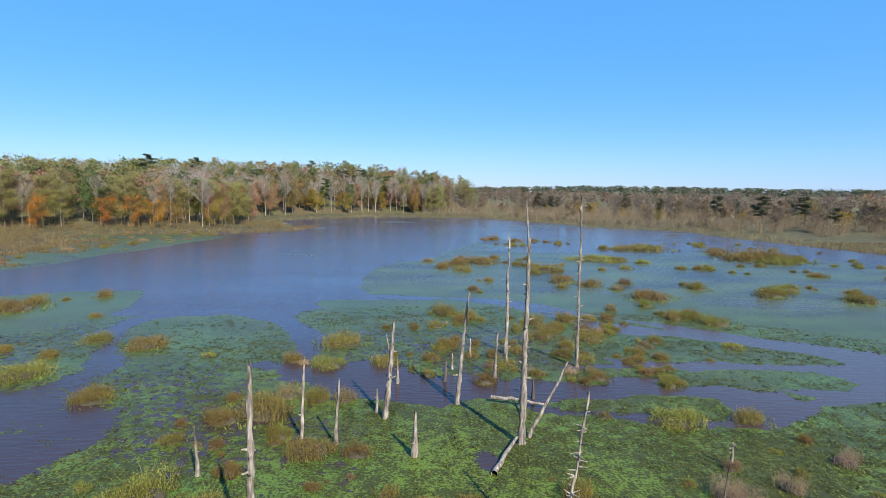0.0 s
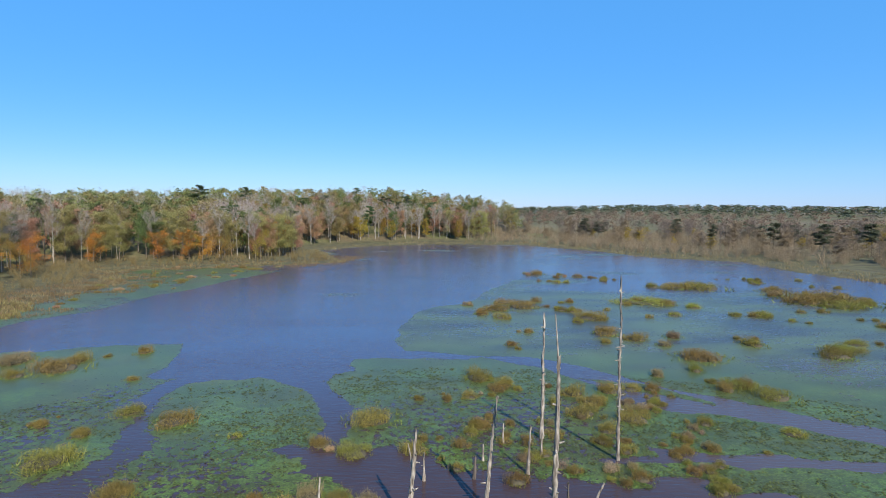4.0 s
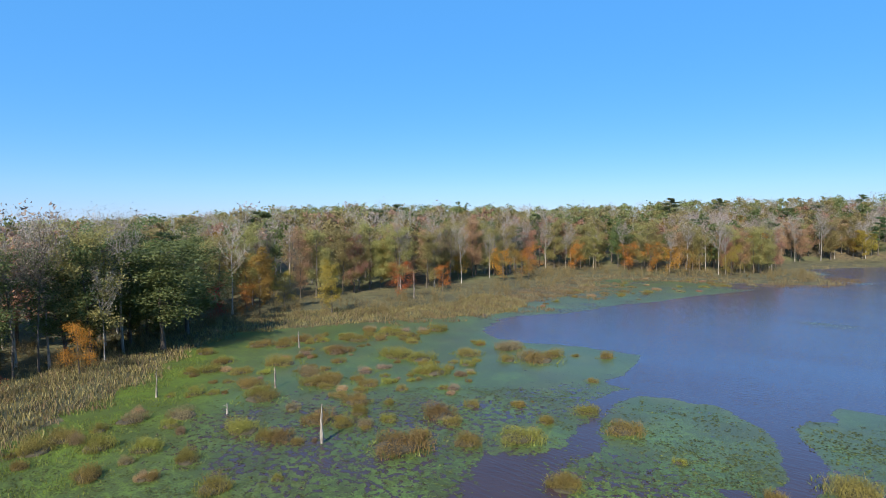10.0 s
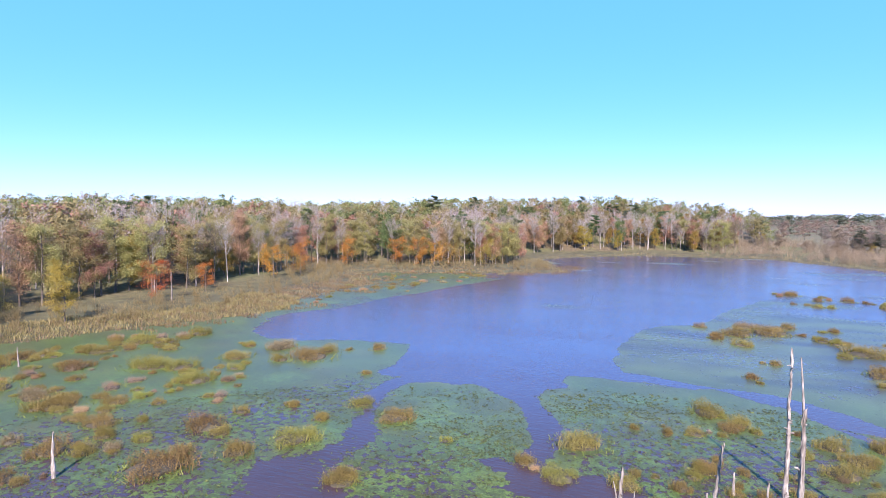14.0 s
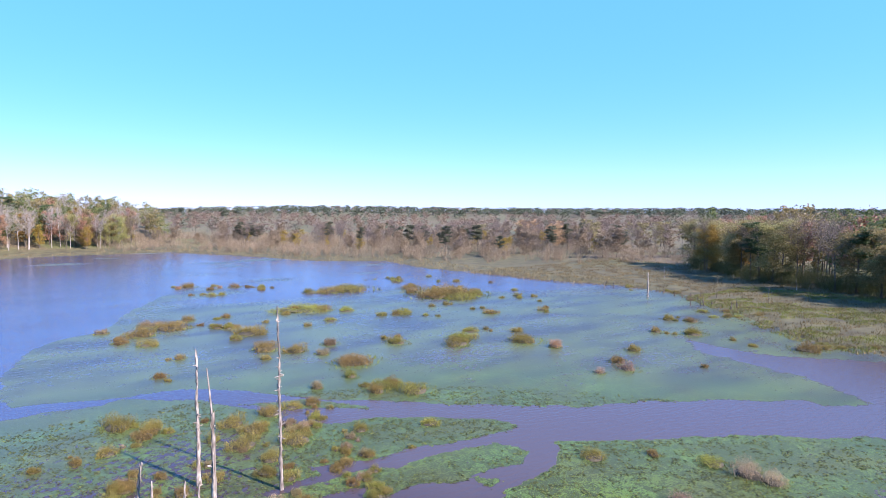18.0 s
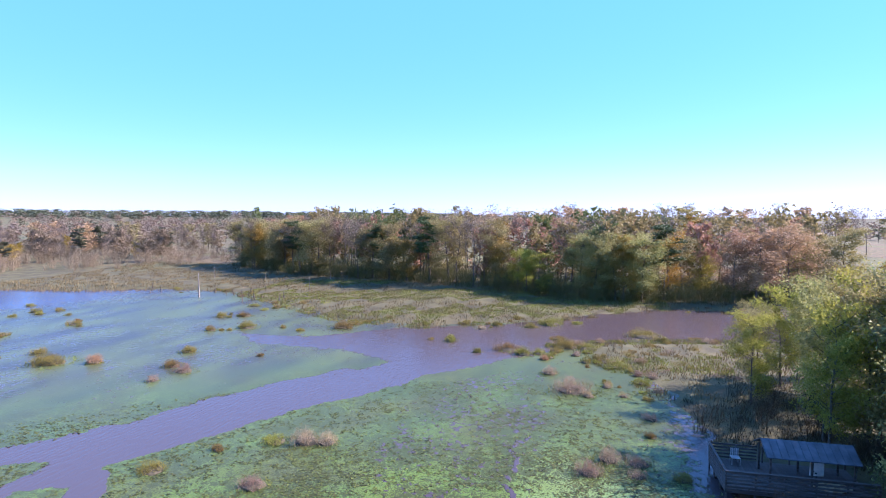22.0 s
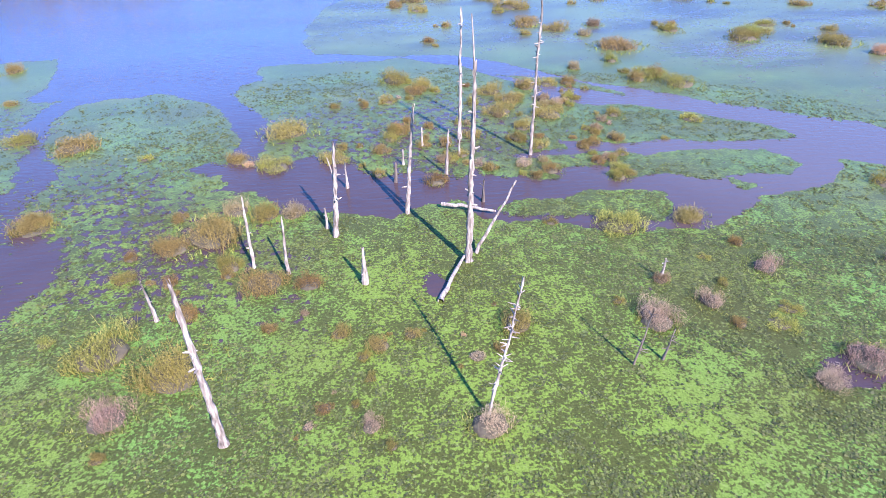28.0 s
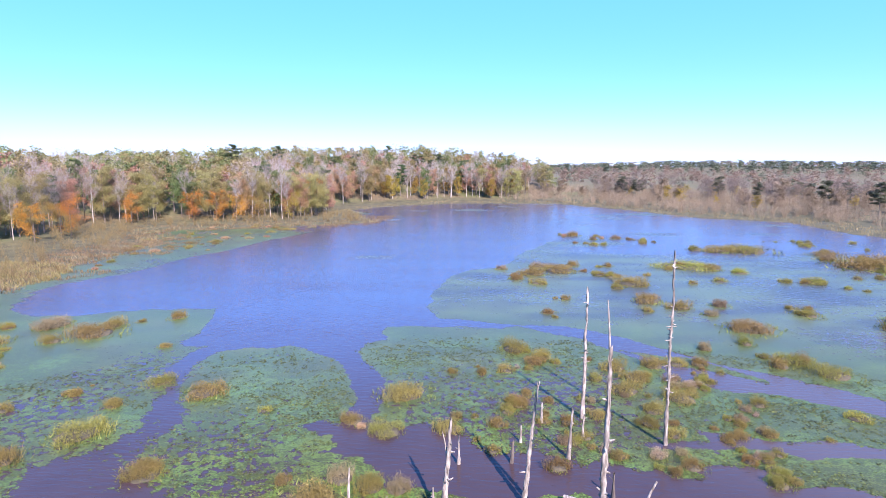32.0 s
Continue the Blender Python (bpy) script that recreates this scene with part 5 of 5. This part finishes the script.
for k in range(count):
    y = DY0 + k * 0.15
    if plank is None:
        bm = bmesh.new()
        box(bm, DX0 - 0.03, 0.004, DZ - 0.03, DX1 + 0.03, 0.142, DZ + 0.008)
        plank = part("plank", bm, DECK_WOOD, deck)
        plank.location.y = y
    else:
        p = put("plank", plank.data, deck)
        p.location = (0, y, 0.003 * (k % 3))
for x in (DX0 + 0.06, DX1 - 0.06):
    for k in range(6):
        y = DY1 - 0.06 - k * (DY1 - DY0 - 0.12) / 5
        board("post", deck, DECK_WOOD, x - 0.05, y - 0.05, -0.9, x + 0.05, y + 0.05, DZ + 1.08)
for k in range(1, 3):
    x = DX0 + k * (DX1 - DX0) / 3
    board("post", deck, DECK_WOOD, x - 0.05, DY1 - 0.11, -0.9, x + 0.05, DY1 - 0.01, DZ + 1.08)
for k, z in enumerate((0.14, 0.36, 0.58, 0.8, 1.02)):
    board("rail", deck, DECK_WOOD, DX0 - 0.03, DY0, DZ + z - 0.06, DX0 + 0.006, DY1, DZ + z + 0.06)
    board("rail", deck, DECK_WOOD, DX0, DY1 - 0.006, DZ + z - 0.06, DX1, DY1 + 0.03, DZ + z + 0.06)
    board("rail", deck, DECK_WOOD, DX1 - 0.006, DY1 - 3.0, DZ + z - 0.06, DX1 + 0.03, DY1, DZ + z + 0.06)
board("cap_rail", deck, DECK_WOOD, DX0 - 0.07, DY0, DZ + 1.09, DX0 + 0.09, DY1 + 0.05, DZ + 1.13)
board("cap_rail", deck, DECK_WOOD, DX0 + 0.09, DY1 - 0.09, DZ + 1.09, DX1, DY1 + 0.07, DZ + 1.13)

shelter = tagged(new("shelter"), "open shelter with a pitched grey metal roof on wooden posts", "shelter")
SX0, SX1, SY0, SY1 = 37.3, 40.1, -13.9, -8.7
for x in (SX0 + 0.25, SX1 - 0.25):
    for y in (SY0 + 0.3, (SY0 + SY1) / 2, SY1 - 0.3):
        board("post", shelter, DECK_WOOD, x - 0.06, y - 0.06, DZ, x + 0.06, y + 0.06, DZ + 1.8)
bm = bmesh.new()
ridge = [(SX0, DZ + 1.8), ((SX0 + SX1) / 2, DZ + 2.5), (SX1, DZ + 1.8)]
for (xa, za), (xb, zb) in zip(ridge[:-1], ridge[1:]):
    vs = [bm.verts.new(c) for c in ((xa, SY0, za), (xb, SY0, zb), (xb, SY1, zb), (xa, SY1, za), (xa, SY0, za - 0.05), (xb, SY0, zb - 0.05), (xb, SY1, zb - 0.05), (xa, SY1, za - 0.05))]
    for q in ((0, 1, 2, 3), (7, 6, 5, 4), (0, 4, 5, 1), (1, 5, 6, 2), (2, 6, 7, 3), (3, 7, 4, 0)):
        bm.faces.new([vs[i] for i in q])
bmesh.ops.recalc_face_normals(bm, faces=bm.faces[:])
roof = part("roof", bm, ROOF_METAL, shelter, "grey standing-seam metal roof")
for k in range(13):
    y = SY0 + 0.04 + k * (SY1 - SY0 - 0.08) / 12
    for (xa, za), (xb, zb) in zip(ridge[:-1], ridge[1:]):
        put("seam", mesh_of("seam", *tube([(xa, y, za + 0.02), (xb, y, zb + 0.02)], [0.02, 0.02], 4), ROOF_METAL), roof)

chair = tagged(new("deck_chair"), "pale folding chair standing on the deck", "chair")
CX, CY = 40.3, -7.7
for x, y in ((CX - 0.25, CY - 0.25), (CX + 0.25, CY - 0.25), (CX - 0.25, CY + 0.25), (CX + 0.25, CY + 0.25)):
    board("leg", chair, GREY_PLASTIC, x - 0.02, y - 0.02, DZ + 0.012, x + 0.02, y + 0.02, DZ + 0.44, bevel=0.004)
board("seat", chair, GREY_PLASTIC, CX - 0.28, CY - 0.28, DZ + 0.44, CX + 0.28, CY + 0.28, DZ + 0.48)
for k in range(5):
    board("back_slat", chair, GREY_PLASTIC, CX + 0.25, CY - 0.27 + k * 0.11, DZ + 0.48, CX + 0.28, CY - 0.19 + k * 0.11, DZ + 0.98)
heap = tagged(new("canvas_heap"), "crumpled pale tan canvas lying on the deck", "canvas")
bm = bmesh.new()
bmesh.ops.create_icosphere(bm, subdivisions=3, radius=0.5)
for v in bm.verts:
    k = 1 + 0.3 * noise.noise(v.co * 5) + 0.15 * noise.noise(v.co * 11)
    v.co = Vector((37.75 + v.co.x * 0.9 * k, -12.6 + v.co.y * 2.1 * k, DZ + 0.02 + max(0.0, v.co.z) * 0.75 * k))
part("canvas", bm, CANVAS, heap)
sign = tagged(new("notice_board"), "white notice board on the deck rail", "sign")
board("panel", sign, WHITE_PAINT, 38.2, -12.2, DZ + 0.55, 38.24, -11.4, DZ + 1.5, "white board")
board("post", sign, DECK_WOOD, 38.245, -11.86, DZ, 38.31, -11.78, DZ + 1.45)
for k, (yy, zz, w) in enumerate(((-11.6, 0.8, 0.1), (-11.75, 0.68, 0.12), (-11.55, 0.66, 0.1))):
    board("mark", sign, SIGN_INK, 38.19, yy - w / 2, DZ + zz, 38.199, yy + w / 2, DZ + zz + 0.1, "dark printed mark", 0.002)


# ---- floating pads ----
def sheet_value(name, x, y):
    """The water sheet's own value at the nearest of its corners."""
    v = np.empty(len(water_mesh.vertices), np.float32)
    water_mesh.attributes[name].data.foreach_get("value", v)
    i = np.clip(np.searchsorted(WATER_X, x), 0, len(WATER_X) - 1)
    j = np.clip(np.searchsorted(WATER_Y, y), 0, len(WATER_Y) - 1)
    return v.reshape(len(WATER_Y), len(WATER_X))[j, i]


rng = np.random.RandomState(77)
N = 1100000
ang, rad = rng.uniform(-2.2, 2.2, N), 58 * rng.uniform(0.012, 1, N) ** 0.62
px, py = rad * np.sin(ang), 2.5 + rad * np.cos(ang)
cov = sheet_value("cover", px, py)
crowd = 0.5 * cells(px, py, 0.55, 44) + 0.3 * cells(px, py, 0.25, 47) + 0.35 * cells(px, py, 4.0, 45)
keep = (py > -9) & (cov > 0.42) & (rng.uniform(size=N) < np.clip((crowd - 0.5) * 4, 0.02, 1) * np.clip(cov * 2.2 - 0.7, 0, 1) * np.clip(1.35 - rad / 60, 0.35, 1) * (1 - 0.5 * sheet_value("duckweed", px, py)) * (1 - sheet_value("film", px, py)))
px, py, rad, cov = px[keep], py[keep], rad[keep], cov[keep]
n = len(px)
size = rng.uniform(0.03, 0.062, n) * np.where(rng.uniform(size=n) < 0.06, 1.4, 1) * (0.8 + rad / 60)
a0 = rng.uniform(0, 2 * np.pi, n)
tilt = rng.normal(0, 0.16, (n, 2))
lift = rng.uniform(0.008, 0.035, n)
ca = a0[:, None] + np.array([0, 1.5, 2.9, 4.6])[None] + rng.normal(0, 0.2, (n, 4))
reach = size[:, None] * rng.uniform(0.7, 1.3, (n, 4))
dx, dy = np.cos(ca) * reach, np.sin(ca) * reach
dark = (sheet_value("duckweed", px, py) > rng.uniform(0.2, 0.6, n)) | (rng.uniform(size=n) < 0.55)
pv = np.stack([px[:, None] + dx, py[:, None] + dy, lift[:, None] + dx * tilt[:, :1] + dy * tilt[:, 1:]], -1)
for chosen, leaf, label in ((~dark, PAD_LEAF, "small green and yellowing pads floating on the pond"), (dark, DARK_PAD, "small dark green pads floating on pale duckweed")):
    tagged(put("floating_pads", mesh_of("floating_pads", pv[chosen].reshape(-1, 3), np.arange(4 * chosen.sum()).reshape(-1, 4), leaf)), label, "water plants", kind="stuff")


# ---- reeds and scrub along the shores ----
def shore_growth(name, label, category, n, box, test, leaf, height, width, seed, lean=0.3):
    rng = np.random.RandomState(seed)
    x, y = rng.uniform(box[0], box[1], n), rng.uniform(box[2], box[3], n)
    k = test(x, y, beyond(x, y, SHORE))
    x, y = x[k], y[k]
    z = np.maximum(land_height(x, y), 0) - 0.05
    v, f = blades(rng, np.column_stack([x, y, z]), height, width, lean)
    return tagged(put(name, mesh_of(name, v, f, leaf)), label, category, kind="stuff")


def patchy(x, y, size, seed, cut=-0.2):
    return ripple(x, y, size, seed) > cut


shore_growth("reeds", "tan dry reeds along the western shore", "reeds", 90000, (-120, -30, -12, 130),
             lambda x, y, s: (s > -1 + 1.5 * ripple(x, y, 12, 1)) & (s < 11) & patchy(x, y, 5, 2, -0.3), REED, 0.6, 0.04, 1)
shore_growth("bank_sedge", "brown and rusty dry sedge on the western bank", "sedge", 110000, (-100, -36, -14, 100),
             lambda x, y, s: (s > -0.5 + 1.2 * ripple(x, y, 6, 8)) & (s < 13), BANK_SEDGE, 0.5, 0.05, 8)
shore_growth("far_reeds", "tan dry reeds along the far shore", "reeds", 90000, (-110, 130, 100, 290),
             lambda x, y, s: (s > -1 + 2 * ripple(x, y, 18, 3)) & (s < np.where(x < -30, 5, 13)) & patchy(x, y, 8, 23, -0.4), REED, 0.7, 0.06, 2)
shore_growth("marsh_grass", "brown and green marsh grass on the eastern flats", "marsh grass", 150000, (55, 160, -40, 140),
             lambda x, y, s: (s > -2) & (s < 60) & patchy(x * 0.5, y, 6, 4, -0.35), MARSH, 0.42, 0.045, 3)
shore_growth("marsh_green", "low green sedge strips on the eastern flats", "marsh grass", 150000, (64, 132, -14, 75),
             lambda x, y, s: (s > -2) & (s < 34) & patchy(x * 0.5, y, 9, 14, -0.15), GRASS, 0.26, 0.05, 13)
shore_growth("bank_grass", "bright green grass on the western bank's foot", "grass", 60000, (-75, -20, -14, 30),
             lambda x, y, s: (s > -7 + 2 * ripple(x, y, 9, 5)) & (s < 1) & patchy(x, y, 4, 6, -0.2), GRASS, 0.22, 0.03, 4)
shore_growth("bank_brush", "dry brush on the near bank, darkened for its shade", "brush", 32000, (-40, 56, -40, 0),
             lambda x, y, s: (s > 0) & (s < 20) & patchy(x, y, 5, 7, -0.5) & ~((x > 35) & (x < 44) & (y > -17)), SHADED_BRUSH, 0.5, 0.03, 5)


shore_growth("marsh_sedge", "brown and rusty sedge in the shallow western marsh", "marsh grass", 90000, (-98, -30, 62, 205),
             lambda x, y, s: (s > -7 + 5 * ripple(x, y, 14, 21)) & (s < 8) & (beyond(x, y, LAKE) > 3) & patchy(x, y, 7, 22, 0.0), MARSH, 0.5, 0.05, 6)


def thicket(name, label, spots, leaf, seed, heights, fine=1):
    rng = np.random.RandomState(seed)
    models = []
    for _ in range(5):
        roots = rng.normal(0, 0.1, (26, 3)) * (1, 1, 0)
        v, f = blades(rng, roots, 1.0, 0.006, 0.28)
        c = rng.normal(0, 1, (60 * fine, 3)) * (0.3, 0.3, 0.2) + (0, 0, 0.55)
        models.append(joined([(v, f), leaves(rng, c, 0.048 / math.sqrt(fine))]))
    out = []
    zs = land_height(spots[:, 0], spots[:, 1])
    for (x, y), z in zip(spots, zs):
        v, f = models[rng.randint(5)]
        out.append((turned(v, x, y, max(z, 0), rng.uniform(*heights), rng.uniform(0, 6.28)), f))
    tagged(put(name, mesh_of(name, *joined(out), leaf)), label, "thicket", kind="stuff")


rng = np.random.RandomState(91)
spots = field_spots(5200, (-62, 230, 90, 330), lambda x, y: (beyond(x, y, SHORE) > 6) & (beyond(x, y, SHORE) < 95) & ((x > 6) & (x < 20) & (y > 205) | (x >= 20) & (y > 215 - 1.0 * (x - 60))) & (ripple(x, y, 16, 61) > -0.45), rng)
thicket("thicket", "leafless reddish-brown thicket on the far shore", spots, SCRUB, 1, (1.8, 5.5), 2)
spots = field_spots(2600, (-125, -40, -5, 215), lambda x, y: (beyond(x, y, SHORE) > 5) & (beyond(x, y, SHORE) < 22), rng)
thicket("underbrush", "brown underbrush at the foot of the western wood", spots, BANK_SEDGE, 2, (0.8, 2.8), 3)
spots = np.array(along(EAST_EDGE, 0.7, rng, 4) + along(shifted(EAST_EDGE, 4), 0.7, rng, 6) + along(shifted(EAST_EDGE, 9), 1.2, rng, 8))
thicket("east_underbrush", "dark underbrush at the foot of the eastern wood", spots, UNDERWOOD, 3, (2, 4.5), 3)
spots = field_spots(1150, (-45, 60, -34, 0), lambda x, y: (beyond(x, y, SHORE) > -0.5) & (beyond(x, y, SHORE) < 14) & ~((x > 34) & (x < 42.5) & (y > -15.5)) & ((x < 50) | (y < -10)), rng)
thicket("bank_thicket", "tangled brush along the near bank, darkened for its shade", spots, SHADED_BRUSH, 4, (1.0, 2.8), 5)

# hummocks and old stumps on the eastern flats
rng = np.random.RandomState(17)
for x, y in field_spots(560, (56, 128, -30, 100), lambda x, y: (beyond(x, y, SHORE) > -6) & (beyond(x, y, SHORE) < 24), rng)[:190]:
    tussock(pick(rng, {"sedge": 3, "reed": 1.2, "olive": 2, "grass": 2, "mauve": 1.5}), x, y, rng.uniform(0.8, 2.4), rng, 0.8)
for x, y in field_spots(60, (92, 112, 60, 100), lambda x, y: abs(beyond(x, y, SHORE)) < 6, rng)[:22]:
    snag("tree_stump", "small dark stump in the shallows of the far flats", x, y, rng.uniform(0.6, 1.6), 0.14, (0, 0), 0, int(x * 7 + y), DARK_WOOD)
for x, y in field_spots(40, (96, 135, 55, 100), lambda x, y: (beyond(x, y, SHORE) > 2) & (beyond(x, y, SHORE) < 30), rng)[:4]:
    snag("dead_tree", "slender grey dead stem on the marshy flats", x, y, rng.uniform(2, 4), 0.11, (0, 0), 1, int(x * 5 + y))
for x, y in field_spots(120, (-82, -48, 82, 175), lambda x, y: (beyond(x, y, LAKE) > 3) & (beyond(x, y, SHORE) < 5), rng)[:45]:
    tussock(pick(rng, {"sedge": 3, "reed": 2, "olive": 1, "rust": 1.5}), x, y, rng.uniform(1.0, 3.2), rng, 0.7)

# sedge and low bushes that run together in the western shallows
rng = np.random.RandomState(63)
for x, y in field_spots(420, (-74, -34, 4, 62), lambda x, y: (beyond(x, y, SHORE) < -1) & (beyond(x, y, LAKE) > 4) & (cells(x, y, 7, 64) > 0.47) & (x + 0.35 * y < -24), rng)[:110]:
    tussock(pick(rng, {"sedge": 3, "olive": 2, "mauve": 1.5, "rust": 1, "grass": 0.8}), x, y, rng.uniform(0.8, 2.3), rng, 0.8)

# small round tussocks among the dead trunks and out on the far film
for x, y in field_spots(160, (0, 18, 33, 52), lambda x, y: (cells(x, y, 4, 65) > 0.4) & (beyond(x, y, SNAG_WATER) > 0.5), rng)[:55]:
    tussock(pick(rng, {"sedge": 4, "olive": 2, "mauve": 1, "reed": 0.7}), x, y, rng.uniform(0.5, 1.3), rng, 1.15)
for x, y in field_spots(150, (14, 90, 84, 150), lambda x, y: (beyond(x, y, SHORE) < -4) & (beyond(x, y, LAKE) > 3) & (cells(x, y, 16, 66) > 0.45), rng)[:60]:
    tussock(pick(rng, {"olive": 3, "sedge": 2}), x, y, rng.uniform(0.8, 2.4), rng, 0.9)

# small clumps that crowd round the larger ones
rng = np.random.RandomState(29)
for x, y, w in EASTERN_CLUMPS + MIDDLE_CLUMPS + MIDDLE_CLUMPS_B + MIDDLE_CLUMPS_C + WESTERN_CLUMPS:
    for _ in range(rng.randint(0, 3)):
        a, d = rng.uniform(0, 6.28), w * rng.uniform(0.6, 1.3)
        tussock(pick(rng, {"sedge": 4, "olive": 3, "reed": 0.6, "rust": 0.4}), x + math.cos(a) * d, y + math.sin(a) * d * 1.4, w * rng.uniform(0.3, 0.6), rng, 1.15)
# the islet at the foot of the leaning pole
for style, x, y, w in (("grass", 21.3, 0.4, 1.7), ("grass", 22.4, -0.4, 1.3), ("reed", 21.8, -0.2, 1.0), ("grass", 20.6, -0.3, 0.9)):
    tussock(style, x, y, w, rng, 0.9)
# hummocks on the spit between the channel and the lagoon
for x, y in field_spots(150, (56, 84, -16, 5), lambda x, y: (beyond(x, y, SHORE) > -2.5) & (x + 0.6 * y > 54), rng)[:60]:
    tussock(pick(rng, {"sedge": 3, "olive": 2, "mauve": 2, "grass": 1}), x, y, rng.uniform(0.8, 2.2), rng)
